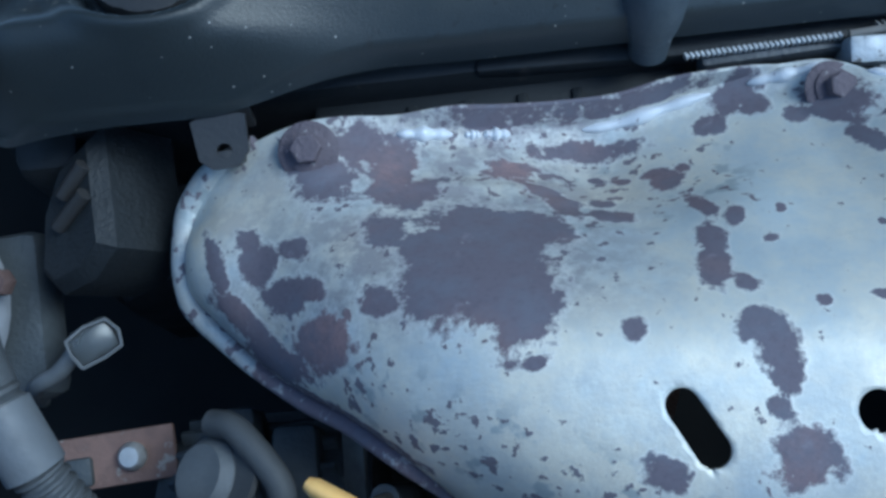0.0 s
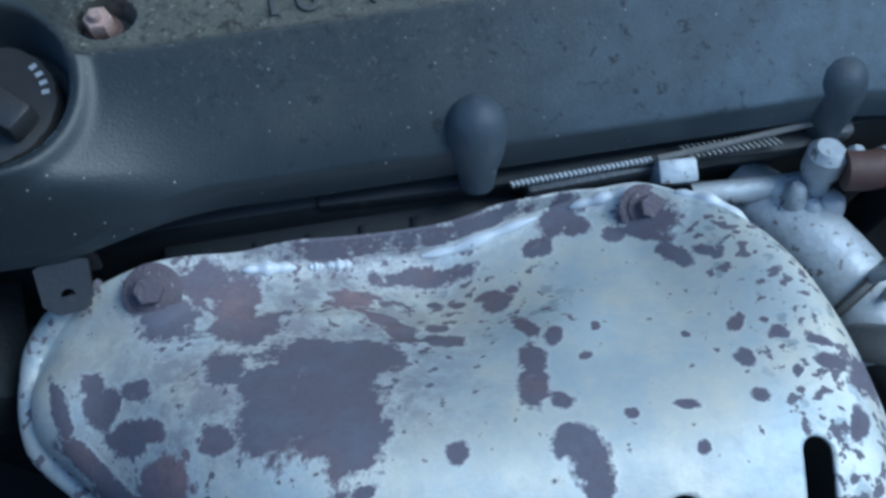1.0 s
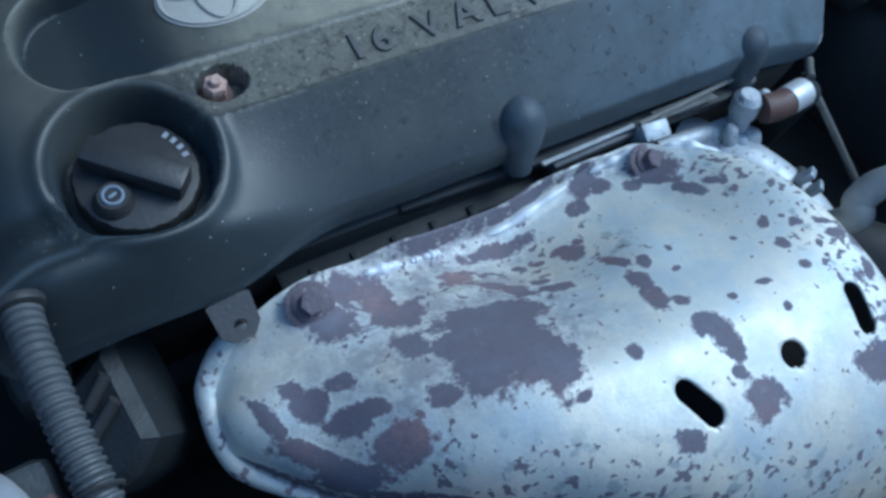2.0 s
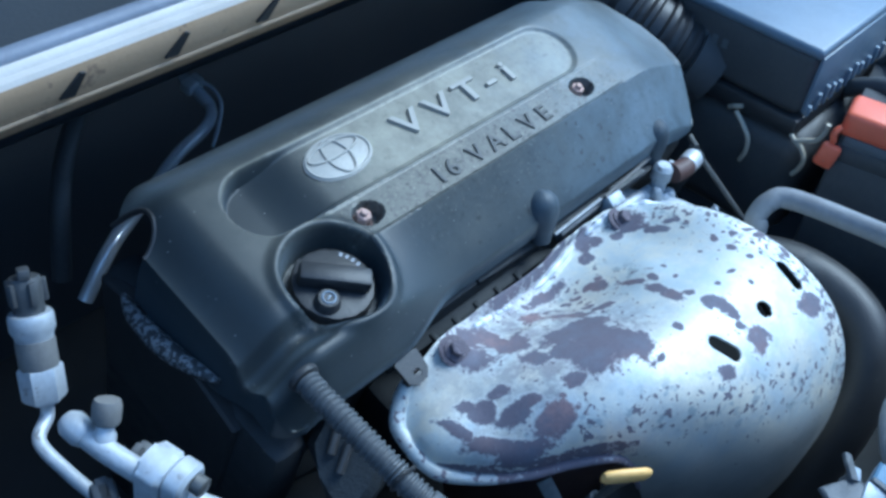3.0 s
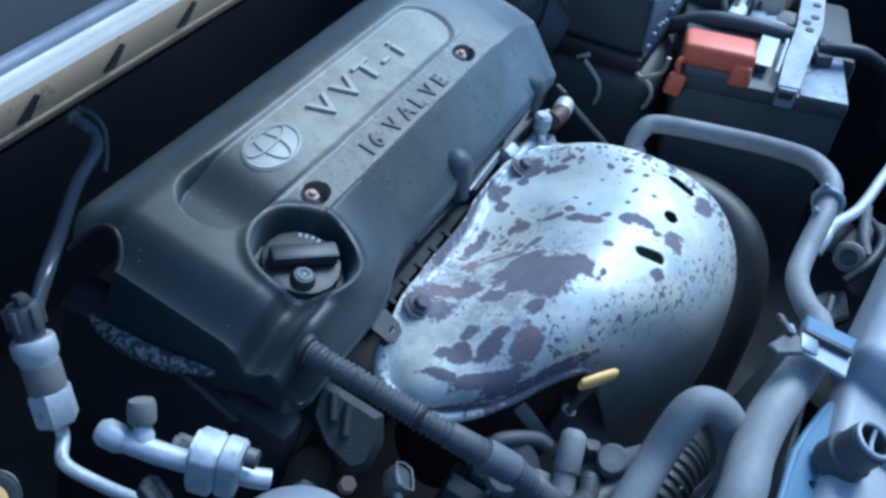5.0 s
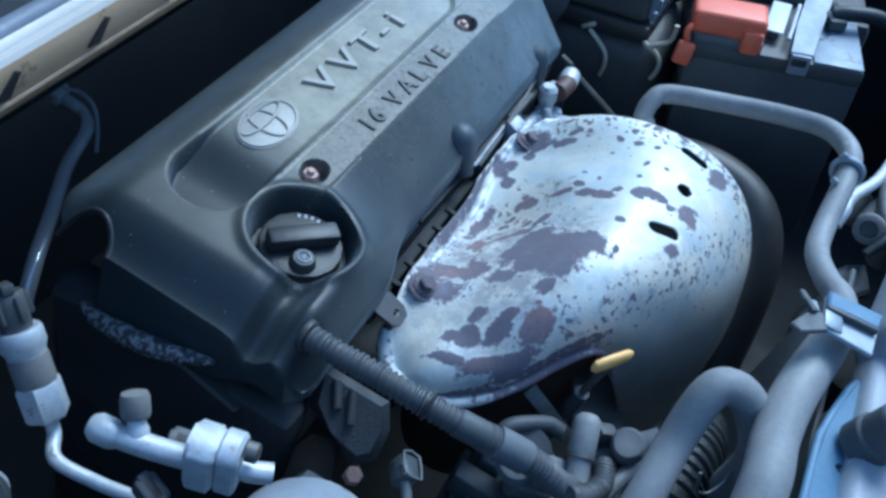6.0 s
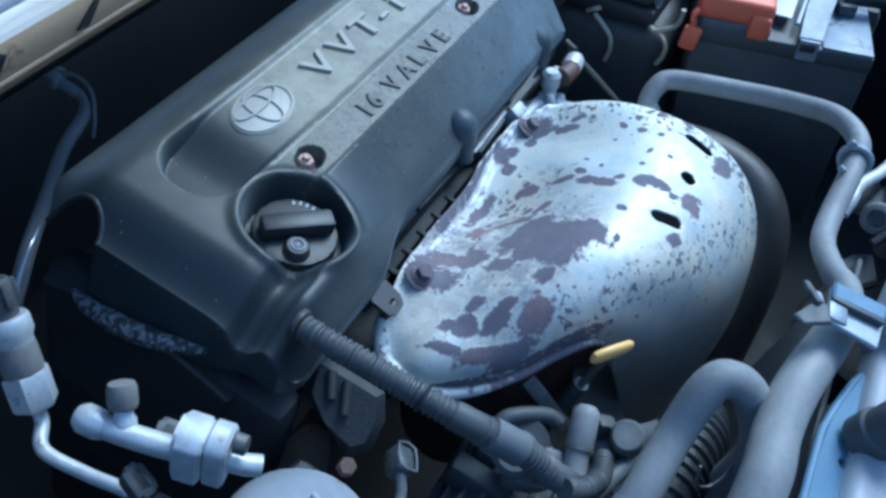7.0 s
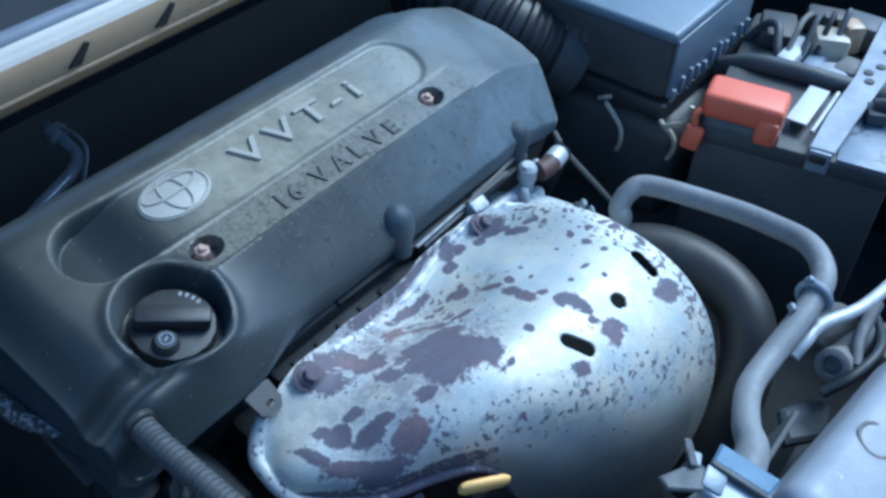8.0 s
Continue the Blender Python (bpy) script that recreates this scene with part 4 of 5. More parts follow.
shift(arch, -0.002, -0.005, -0.005)

black_hose = thing("radiator_hose", (0.36, -0.32, -0.12), "thick blue-black rubber radiator hose behind the heat shield", "hose")
part("hose", tube([(0.33, -0.16, -0.13), (0.370, -0.225, -0.098), (0.378, -0.29, -0.092), (0.358, -0.335, -0.105), (0.325, -0.362, -0.15), (0.27, -0.38, -0.24)], 0.0255, 8, 24), BLACK, black_hose)
part("clamp_band", tube([(0.3715, -0.236, -0.0965), (0.3735, -0.244, -0.0955), (0.3750, -0.252, -0.0947)], 0.0268, 3, 24), DARK_RUBBER, black_hose, "black rubber cuff")

shift(black_hose, 0.004, 0.002, -0.004)

# ---- bonnet standing open over the bay, cowl behind the engine ----
bonnet = thing("bonnet", (0.3, 0.52, 0.10), "open bonnet with a dark underside above the engine", "bonnet")
part("inner_panel", box((1.5, 0.012, 1.0), (0.3, 0.52 - 0.11, 0.10 + 0.49), pose(0, 0, 0, 13), 0.004), BODY, bonnet)
part("brace", box((1.3, 0.03, 0.05), (0.3, 0.52 - 0.05, 0.10 + 0.12), pose(0, 0, 0, 13), 0.01), BODY, bonnet)

cowl = thing("cowl_panel", (0.1, 0.15, 0.06), "beige painted cowl edge with dark slots and a bright seal flange", "cowl panel", kind="structure")


def strip(profile, x0=-0.5, x1=1.0, thick=0.003):
    bm = bmesh.new()
    rows = []
    for x in (x0, x1):
        rows.append([bm.verts.new((x, y, z)) for y, z in profile] + [bm.verts.new((x, y + thick, z - thick * 0.6)) for y, z in profile[::-1]])
    k = len(rows[0])
    for j in range(k):
        bm.faces.new((rows[0][j], rows[1][j], rows[1][(j + 1) % k], rows[0][(j + 1) % k]))
    bm.faces.new(rows[0])
    bm.faces.new(rows[1][::-1])
    return bm


part("lip", strip([(0.158, 0.030), (0.148, 0.040), (0.1405, 0.050), (0.137, 0.060), (0.1345, 0.084), (0.1375, 0.090)]), TAN, cowl)
part("flange", strip([(0.1375, 0.090), (0.140, 0.0925), (0.1445, 0.0925), (0.1465, 0.0945), (0.150, 0.0955)]), SILVER, cowl, "bright worn flange")
part("seal", tube([(-0.5, 0.1565, 0.093), (0.2, 0.1565, 0.093), (1.0, 0.1565, 0.093)], 0.0068, 2, 14), SEAL, cowl, "pale rounded seal")
part("shelf", strip([(0.163, 0.090), (0.175, 0.070), (0.20, 0.055), (0.26, 0.05), (0.36, 0.08)]), BODY, cowl, "dark shelf below the windscreen")
part("drain_wall", strip([(0.156, 0.030), (0.20, -0.02), (0.30, -0.12), (0.40, -0.16)]), BODY, cowl, "dark wall under the cowl")
part("ridge", tube([(-0.5, 0.1375, 0.0615), (0.2, 0.1375, 0.0615), (1.0, 0.1375, 0.0615)], 0.0022, 2, 10), TAN, cowl, "pressed ridge")
part("ledge", strip([(0.172, 0.002), (0.178, -0.006), (0.190, -0.006)]), BODY, cowl, "narrow dark ledge under the lip")
for k in range(9):
    m = pose(-0.142 + 0.0745 * k, 0.1352, 0.0775, 6, 0, 0)
    part("slot", plate([(-0.0090, -0.0085), (0.0010, -0.0100), (0.0078, 0.0080), (0.0040, 0.0098)], 0.0016, m @ pose(0, 0, 0, 90, 0, 0), 0), BLACK, cowl, "dark slanted slot")
    part("hole", lathe([(0, 0), (0.0022, 0), (0.0022, 0.0016), (0, 0.0016)], pose(-0.122 + 0.0745 * k, 0.1425, 0.052, 60), 12), BLACK, cowl)

# bent pipe behind the engine
rail = thing("bent_brake_pipe", (0.08, 0.27, -0.20), "dark glossy bent pipe with a clip behind the engine", "pipe")
part("pipe", tube([(0.0984, 0.330, -0.198), (0.0984, 0.3151, -0.200), (0.1005, 0.298, -0.203), (0.0997, 0.2847, -0.2061), (0.0765, 0.2622, -0.1974), (0.0249, 0.2393, -0.1886), (-0.0338, 0.203, -0.1733), (-0.0922, 0.167, -0.1572), (-0.13, 0.15, -0.19)], 0.0066, 8, 16), GLOSS, rail)
part("clip", box((0.022, 0.014, 0.014), (0.0985, 0.3151, -0.197), pose(0, 0, 0, 0, 0, 10), 0.003), PALE, rail, "bright clip")
part("clip_wire", tube([(0.100, 0.315, -0.192), (0.109, 0.300, -0.192), (0.108, 0.280, -0.198), (0.090, 0.260, -0.204), (0.075, 0.248, -0.215)], 0.0022, 6, 8), GLOSS, rail, "thin wire loop")
hose_back = thing("vacuum_hose", (-0.10, 0.26, -0.18), "dark rubber hose beside the brake pipe", "hose")
part("hose", tube([(0.02, 0.36, -0.20), (-0.02, 0.33, -0.19), (-0.06, 0.29, -0.19), (-0.09, 0.25, -0.20), (-0.11, 0.22, -0.26)], 0.009, 6, 14), DUSTY_BLACK, hose_back)

# ---- battery, upright on its tray ----
UP = (-14, 0, 0)
BATTERY = E @ pose(0.462, -0.180, -0.022, *UP) @ pose(0, 0, 0, 0, 0, 12)


def upright(name, label, category):
    """A thing in the battery's axes: origin at the lid's near corner, x into the depth, z up."""
    ob = thing(name, (0, 0, 0), label, category)
    ob.matrix_world = BATTERY
    ob.matrix_basis = BATTERY
    return ob


batt = upright("battery", "black car battery with a red terminal cover and worn pale label", "battery")
part("case", box((0.127, 0.178, 0.205), (0.0655, -0.089, -0.118), bevel=0.004), DUSTY_BLACK, batt, local=True)
part("lid", box((0.1275, 0.1785, 0.018), (0.0655, -0.089, -0.0095), bevel=0.003), DUSTY_BLACK, batt, local=True)
part("label", box((0.112, 0.050, 0.002), (0.0600, -0.152, 0.0008), bevel=0.0006), LABEL, batt, "worn pale label", local=True)
part("terminal_base", box((0.044, 0.070, 0.012), (0.025, -0.038, 0.004), bevel=0.002), VALVE, batt, "grey-green terminal base", local=True)
cover_ = part("terminal_cover", box((0.044, 0.076, 0.026), (0.024, -0.034, 0.0215), None, 0.006, segments=3), RED, batt, "red plastic terminal cover", local=True)
part("tab", box((0.010, 0.019, 0.026), (-0.006, 0.004, -0.011), pose(0, 0, 0, 8, 0, 0), 0.004), RED, cover_, local=True)
part("lug", box((0.018, 0.022, 0.026), (0.006, -0.060, 0.010), None, 0.005), RED, cover_, local=True)
part("hinge", tube([(-0.004, 0.004, 0.004), (-0.006, 0.006, 0.014), (-0.002, 0.002, 0.020)], 0.0034, 4, 10), RED, cover_, local=True)
part("plate", box((0.072, 0.020, 0.002), (0.068, -0.088, 0.0118), pose(0, 0, 0, 0, 0, -9), 0.0006), TAG, batt, "white plate", local=True)
part("plate_stand", box((0.050, 0.012, 0.012), (0.066, -0.088, 0.0045), pose(0, 0, 0, 0, 0, -9), 0.001), VALVE, batt, local=True)

clampbar = upright("battery_clamp", "pale perforated steel bar across the battery", "battery clamp")
part("bar", plate([(0.002, -0.1005), (0.002, -0.124), (0.060, -0.134), (0.150, -0.152), (0.262, -0.160), (0.262, -0.132), (0.140, -0.122), (0.060, -0.108)], 0.003, pose(0, 0, 0.0060, 0, -3, 0), 0.001), BAR, clampbar, local=True)
part("rolled_edge", tube([(0.024, -0.0985, 0.0105), (0.060, -0.1045, 0.0125), (0.100, -0.111, 0.0145)], 0.0022, 4, 8), PALE, clampbar, "bright rolled edge", local=True)
for x, y in ((0.150, -0.133), (0.166, -0.143), (0.134, -0.136), (0.198, -0.146)):
    part("hole", lathe([(0, 0), (0.0050, 0), (0.0050, 0.0014), (0, 0.0014)], pose(x, y, 0.0088 + 0.0524 * x), 14), BLACK, clampbar, local=True)
part("leg", box((0.004, 0.020, 0.022), (-0.0025, -0.112, -0.002), None, 0.001), BAR, clampbar, local=True)
part("leg_slot", box((0.006, 0.016, 0.009), (-0.0035, -0.111, 0.0015), None, 0.002), BLACK, clampbar, "dark slot", local=True)

lead = upright("battery_lead", "black battery cable with a grey clamp", "cable")
part("clamp", box((0.026, 0.020, 0.014), (0.088, -0.150, 0.0090), pose(0, 0, 0, 0, 0, 12), 0.004), CONDUIT, lead, "dark terminal clamp", local=True)
part("cable", tube([(0.090, -0.146, 0.016), (0.092, -0.165, 0.019), (0.100, -0.20, 0.014), (0.115, -0.24, -0.02), (0.125, -0.26, -0.09)], 0.0085, 6, 14), DARK_RUBBER, lead, local=True)

fuse = upright("fuse_box", "dusty grey fuse box with pale connectors beyond the battery", "fuse box")
part("box", box((0.16, 0.21, 0.10), (0.225, -0.10, -0.066), bevel=0.012), DUSTY_BLACK, fuse, local=True)
for at_, size, turn, mat in (((0.168, -0.057, 0.004), (0.060, 0.020, 0.026), -12, TAG), ((0.196, -0.088, 0.006), (0.034, 0.036, 0.044), 14, CREAM), ((0.212, -0.104, 0.020), (0.026, 0.022, 0.034), 35, TAN),
                             ((0.160, -0.079, 0.000), (0.040, 0.020, 0.022), -8, LABEL), ((0.151, -0.100, -0.002), (0.040, 0.030, 0.024), 20, TANK), ((0.170, -0.114, 0.002), (0.036, 0.026, 0.020), -15, DUST_CAP),
                             ((0.240, -0.030, -0.006), (0.060, 0.040, 0.020), 8, DUSTY_BLACK), ((0.262, -0.120, 0.004), (0.040, 0.050, 0.030), -10, VALVE), ((0.286, -0.075, -0.004), (0.030, 0.044, 0.024), 5, DUSTY_BLACK)):
    part("connector", box(size, at_, pose(0, 0, 0, 0, 0, turn), 0.005), mat, fuse, local=True)
for k in range(4):
    part("wire", tube([(0.152 + 0.010 * k, -0.05 - 0.014 * k, 0.012), (0.190 + 0.008 * k, -0.055 - 0.014 * k, 0.034 + 0.004 * k), (0.235, -0.06 - 0.012 * k, 0.024), (0.29, -0.05 - 0.02 * k, -0.012)], 0.0030, 6, 8), (DUST_CAP, CONDUIT, BLACK, TAPE)[k], fuse, local=True)
loom = upright("wiring_loom", "black wiring loom beyond the battery", "cable")
part("loom", tube([(0.20, 0.06, -0.08), (0.165, 0.02, -0.030), (0.138, -0.02, 0.002), (0.133, -0.06, 0.008), (0.134, -0.10, 0.006), (0.150, -0.135, -0.004), (0.20, -0.17, -0.03)], 0.010, 6, 14), CONDUIT, loom, local=True)
part("second_cable", tube([(0.235, 0.02, -0.07), (0.222, -0.012, 0.0), (0.205, -0.03, 0.018), (0.180, -0.038, 0.008), (0.160, -0.045, -0.006)], 0.0050, 6, 12), CONDUIT, loom, "grey cable", local=True)

# ---- air filter box ----
airbox = thing("air_filter_box", (0.596, -0.0244, -0.1315), "black plastic air filter box with lid painted sky-lit and wire clips", "air filter box", turn=UP)
part("lower_half", box((0.20, 0.228, 0.135), (0, -0.0310, -0.0375), bevel=0.026, segments=3), DUSTY_BLACK, airbox, local=True)
part("seam", box((0.206, 0.214, 0.020), (0, -0.0200, 0.042), bevel=0.004), BLACK, airbox, local=True)
upper = part("upper_half", box((0.20, 0.205, 0.071), (0.0, -0.02, 0.088), bevel=0.010, segments=3), DUSTY_BLACK, airbox, local=True)
# Lid, side panel and ribs carry their sky light as a paler colour.
part("lid", box((0.203, 0.208, 0.012), (0.0, -0.02, 0.1255), bevel=0.005, segments=3), AIRBOX_SKYLIT, upper, "blue-grey lid, its sky light put into the colour", local=True)
part("side_panel", box((0.190, 0.004, 0.064), (0.0, -0.1235, 0.090), bevel=0.0015), AIRBOX_SKYLIT, upper, "side panel in the lid's sky-lit colour", local=True)
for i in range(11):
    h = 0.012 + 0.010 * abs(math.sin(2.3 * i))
    part("rib", box((0.006, 0.006, h), (-0.088 + 0.0176 * i, -0.1265, 0.054 + h / 2), bevel=0.0015), AIRBOX_SKYLIT, upper, "short moulded rib", local=True)
for i in range(6):
    part("print_bar", box((0.0012, 0.006, 0.010), (-0.1004, 0.035 - 0.012 * i, 0.094), bevel=0), VALVE, upper, "illegible moulded print", local=True)
for route in ([(0.498, -0.134, -0.068), (0.489, -0.144, -0.066), (0.488, -0.151, -0.059), (0.488, -0.160, -0.050), (0.489, -0.162, -0.040), (0.489, -0.160, -0.028)],
              [(0.489, -0.142, -0.066), (0.487, -0.155, -0.068), (0.487, -0.163, -0.076), (0.489, -0.165, -0.089), (0.492, -0.163, -0.102)],
              [(0.494, -0.068, -0.088), (0.490, -0.074, -0.080), (0.491, -0.080, -0.075)],
              [(0.490, -0.077, -0.084), (0.488, -0.093, -0.091), (0.487, -0.105, -0.099), (0.488, -0.111, -0.114), (0.491, -0.111, -0.130)]):
    part("wire_clip", tube(route, 0.0026, 5, 8), CREAM, airbox, "pale wire clip")
duct = thing("intake_duct", (0.47, 0.05, -0.10), "black intake duct beside the air filter box", "duct")
part("duct", tube([(0.50, 0.18, -0.10), (0.49, 0.11, -0.075), (0.50, 0.05, -0.075), (0.53, 0.0, -0.09)], 0.042, 6, 22, wave=0.004, pitch=0.014), BLACK, duct)
part("collar", tube([(0.5225, 0.012, -0.087), (0.530, 0.0, -0.09), (0.539, -0.014, -0.094)], 0.046, 3, 24), DUSTY_BLACK, duct, "smooth collar")
shift(duct, -0.02, -0.003, 0.008)

# ---- front of the cylinder head ----
head = thing("gasket_flange", (0.2, -0.083, -0.064), "dirty aluminium flange with a beaded gasket edge below the cover", "gasket flange")
part("flange", box((0.24, 0.012, 0.010), (0.195, -0.070, -0.0695), pose(0, 0, 0, 0, 0, -2), 0.002), IRON, head)
part("flange_end", box((0.165, 0.022, 0.012), (0.255, -0.0672, -0.0715), pose(0, 0, 0, 0, 0, 2), 0.003), CAST2, head, "dirty grey flange end")
part("sandy_edge", tube([(0.235, -0.0765, -0.0590), (0.270, -0.0745, -0.0580), (0.305, -0.0720, -0.0570), (0.332, -0.0700, -0.0565)], 0.0017, 5, 8), DUST_CAP, head, "sandy gasket edge")
for i in range(30):
    part("bead", box((0.0016, 0.003, 0.003), (0.166 + 0.0023 * i, -0.0765 + 0.00006 * i, -0.063), pose(0, 0, 0, 0, 0, 25), 0.0004, segments=1), PALE, head)
for i in range(17):
    part("tooth", box((0.0012, 0.009, 0.0018), (0.250 + 0.0027 * i, -0.075, -0.060), pose(0, 0, 0, 0, 0, 35), 0.0003, segments=1), CAST, head)
# Black paints the shade between cover and heat shield.
rib = thing("head_rib", (0.1, -0.085, -0.09), "ribbed casting between cover and heat shield, painted black for shade", "engine casting")
part("casting", box((0.17, 0.02, 0.05), (0.085, -0.073, -0.107), bevel=0.003), BAY_SHADE, rib)
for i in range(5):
    part("rib", box((0.005, 0.01, 0.05), (0.02 + 0.025 * i, -0.082, -0.105), bevel=0.001), BAY_SHADE, rib)


def holed_plate(outer, hole, r, thick, m):
    """A plate with a round hole."""
    bm = bmesh.new()
    k, out = 32, []
    n_ = len(outer)
    ring = []
    for i in range(k):
        t = i / k * n_
        a, b = outer[int(t) % n_], outer[(int(t) + 1) % n_]
        f = t - int(t)
        ring.append((a[0] + (b[0] - a[0]) * f, a[1] + (b[1] - a[1]) * f))
    start = min(range(k), key=lambda i: abs(math.atan2(ring[i][1] - hole[1], ring[i][0] - hole[0])))
    ring = ring[start:] + ring[:start]
    rows = []
    for z in (0, thick):
        o = [bm.verts.new(m @ Vector((x, y, z))) for x, y in ring]
        inner = []
        for x, y in ring:
            a = math.atan2(y - hole[1], x - hole[0])
            inner.append(bm.verts.new(m @ Vector((hole[0] + r * math.cos(a), hole[1] + r * math.sin(a), z))))
        rows.append((o, inner))
    (o0, i0), (o1, i1) = rows
    for i in range(k):
        j = (i + 1) % k
        for q in ((o0[i], o0[j], i0[j], i0[i]), (o1[i], i1[i], i1[j], o1[j]), (o0[i], o1[i], o1[j], o0[j]), (i0[i], i0[j], i1[j], i1[i])):
            bm.faces.new(q)
    return bm


tab = thing("lifting_tab", (-0.033, -0.10, -0.045), "dark steel tab with a round hole beside the heat shield", "bracket")
part("tab", holed_plate([(-0.011, -0.005), (-0.006, -0.010), (0.005, -0.010), (0.010, -0.004), (0.011, 0.012), (-0.012, 0.012)], (0.0, -0.003), 0.0034, 0.003, pose(-0.033, -0.0995, -0.049, 20, 0, 4)), BLACK, tab)
part("foot", box((0.022, 0.016, 0.004), (-0.033, -0.084, -0.054), pose(0, 0, 0, 70, 0, 4), 0.001), BLACK, tab)
# Black block added behind the hole so that it stays dark.
part("hole_backing", box((0.014, 0.006, 0.014), (-0.033, -0.103, -0.055), pose(0, 0, 0, 20, 0, 4), 0.001), BLACK, tab)
tab2 = thing("flange_tab", (0.245, -0.078, -0.068), "pale aluminium lug on the gasket flange", "bracket")
part("lug", box((0.019, 0.012, 0.020), (0.2435, -0.081, -0.068), pose(0, 0, 0, 20, 0, -3), 0.002), CORRODED, tab2)

outlet = thing("water_outlet", (0.31, -0.11, -0.11), "grey cast aluminium water outlet with a spring clamp", "water outlet")
part("elbow", tube([(0.290, -0.078, -0.110), (0.300, -0.096, -0.104), (0.315, -0.120, -0.100), (0.329, -0.150, -0.102), (0.336, -0.175, -0.108)], lambda k: 0.019 + 0.003 * k, 8, 24), CORRODED, outlet)
part("rail", tube([(0.256, -0.086, -0.088), (0.285, -0.088, -0.088), (0.316, -0.09, -0.086)], 0.0065, 4, 16), CORRODED, outlet, "pale corroded pipe")
part("column", lathe([(0, -0.02), (0.010, -0.02), (0.010, -0.008), (0.0075, -0.004), (0.0075, 0.012), (0.0095, 0.014), (0.0095, 0.026), (0.006, 0.03), (0, 0.03)], pose(0.316, -0.093, -0.085, -14, 0, 0), 20), CORRODED, outlet, "corroded pale stud")
part("second_boss", lathe([(0, 0), (0.008, 0), (0.008, 0.014), (0, 0.016)], pose(0.305, -0.105, -0.105, -20, 10, 0), 20), CORRODED, outlet)
for at, r, h in (((0.300, -0.094, -0.094), 0.0075, 0.014), ((0.322, -0.104, -0.092), 0.008, 0.012), ((0.308, -0.112, -0.100), 0.006, 0.016), ((0.288, -0.098, -0.100), 0.006, 0.01), ((0.330, -0.092, -0.078), 0.006, 0.018), ((0.304, -0.101, -0.088), 0.006, 0.017), ((0.313, -0.107, -0.092), 0.0055, 0.014), ((0.309, -0.101, -0.094), 0.0075, 0.012)):
    part("lump", lathe([(0, 0), (r, 0), (r * 1.05, h * 0.4), (r * 0.8, h * 0.85), (r * 0.4, h), (0, h)], pose(*at, -20, 10 * math.sin(at[0] * 900), 0), 14), CORRODED, outlet)
ringc = part("spring_clamp", tube([Vector((0.326, -0.146, -0.1015)) + 0.0235 * (math.cos(a) * Vector((0.86, 0.51, 0)) + math.sin(a) * Vector((0, 0, 1))) for a in [2 * math.pi * k / 24 for k in range(25)]], 0.003, 1, 8), STEEL2, outlet, "steel spring clamp")
part("ear", box((0.011, 0.005, 0.012), (0.3295, -0.1450, -0.0725), pose(0, 0, 0, 20, 20, 30), 0.001), PALE2, ringc)
part("second_ear", box((0.010, 0.004, 0.010), (0.3330, -0.1540, -0.0755), pose(0, 0, 0, 20, 20, 40), 0.001), PALE2, ringc)
stub = thing("heater_hose", (0.36, -0.098, -0.06), "heater pipe end with a red-brown sleeve and black hose", "hose")
part("sleeve", tube([(0.322, -0.096, -0.062), (0.332, -0.098, -0.061), (0.342, -0.098, -0.060)], 0.0095, 4, 18), BROWN, stub, "red-brown rubber sleeve")
part("pipe_end", tube([(0.340, -0.098, -0.060), (0.348, -0.097, -0.060), (0.356, -0.096, -0.061)], 0.0098, 4, 18), PALE, stub, "pale metal pipe end")
part("hose", tube([(0.354, -0.096, -0.061), (0.364, -0.095, -0.068), (0.370, -0.092, -0.09), (0.372, -0.09, -0.16)], 0.0100, 6, 18), DARK_RUBBER, stub, "black hose bending down")
rod = thing("bleed_rod", (0.375, -0.12, -0.08), "thin steel rod with a short cross bar", "rod")
part("rod", tube([(0.362, -0.086, -0.055), (0.375, -0.12, -0.077), (0.392, -0.165, -0.107)], 0.0027, 4, 10), STEEL2, rod)
part("cross_bar", tube([(0.360, -0.092, -0.052), (0.368, -0.084, -0.056), (0.374, -0.078, -0.058)], 0.003, 3, 10), STEEL2, rod)

# ---- air-conditioning fittings ----
sensor = thing("pressure_sensor", (-0.22, 0.05, -0.03), "aluminium pressure sensor with a dusty black connector on a pipe", "sensor")
a, b = Vector((-0.2182, 0.0689, 0.0169)), Vector((-0.2367, 0.0216, -0.0425))
d = (b - a).normalized()
axis = towards(a, b)
conn = part("connector", lathe([(0, 0), (0.0085, 0), (0.0098, 0.002), (0.0098, 0.012), (0.009, 0.022), (0, 0.022)], axis, 10), DUSTY_BLACK, sensor, "dusty black connector")
for k in range(5):
    ang = 2 * math.pi * k / 5
    part("rib", box((0.004, 0.005, 0.014), (0, 0, 0), axis @ pose(0.0098 * math.cos(ang), 0.0098 * math.sin(ang), 0.009, 0, 0, math.degrees(ang)), 0.001), DUSTY_BLACK, conn)
part("latch", box((0.007, 0.012, 0.006), (0, 0, 0), axis @ pose(0, 0.004, -0.003), 0.001), DUSTY_BLACK, conn)
part("body", lathe([(0, 0.022), (0.0122, 0.022), (0.0132, 0.024), (0.0132, 0.032), (0.0112, 0.036), (0.0108, 0.040), (0, 0.040)], axis, 28), PALE, sensor)
part("band", lathe([(0, 0.038), (0.0112, 0.038), (0.0116, 0.040), (0.0116, 0.054), (0.0108, 0.057), (0, 0.057)], axis, 28), DUST_CAP, sensor, "dull tan-grey band")
part("hexagon_nut", hexagon(0.0132, 0.022, axis @ pose(0, 0, 0.056)), PALE, sensor)
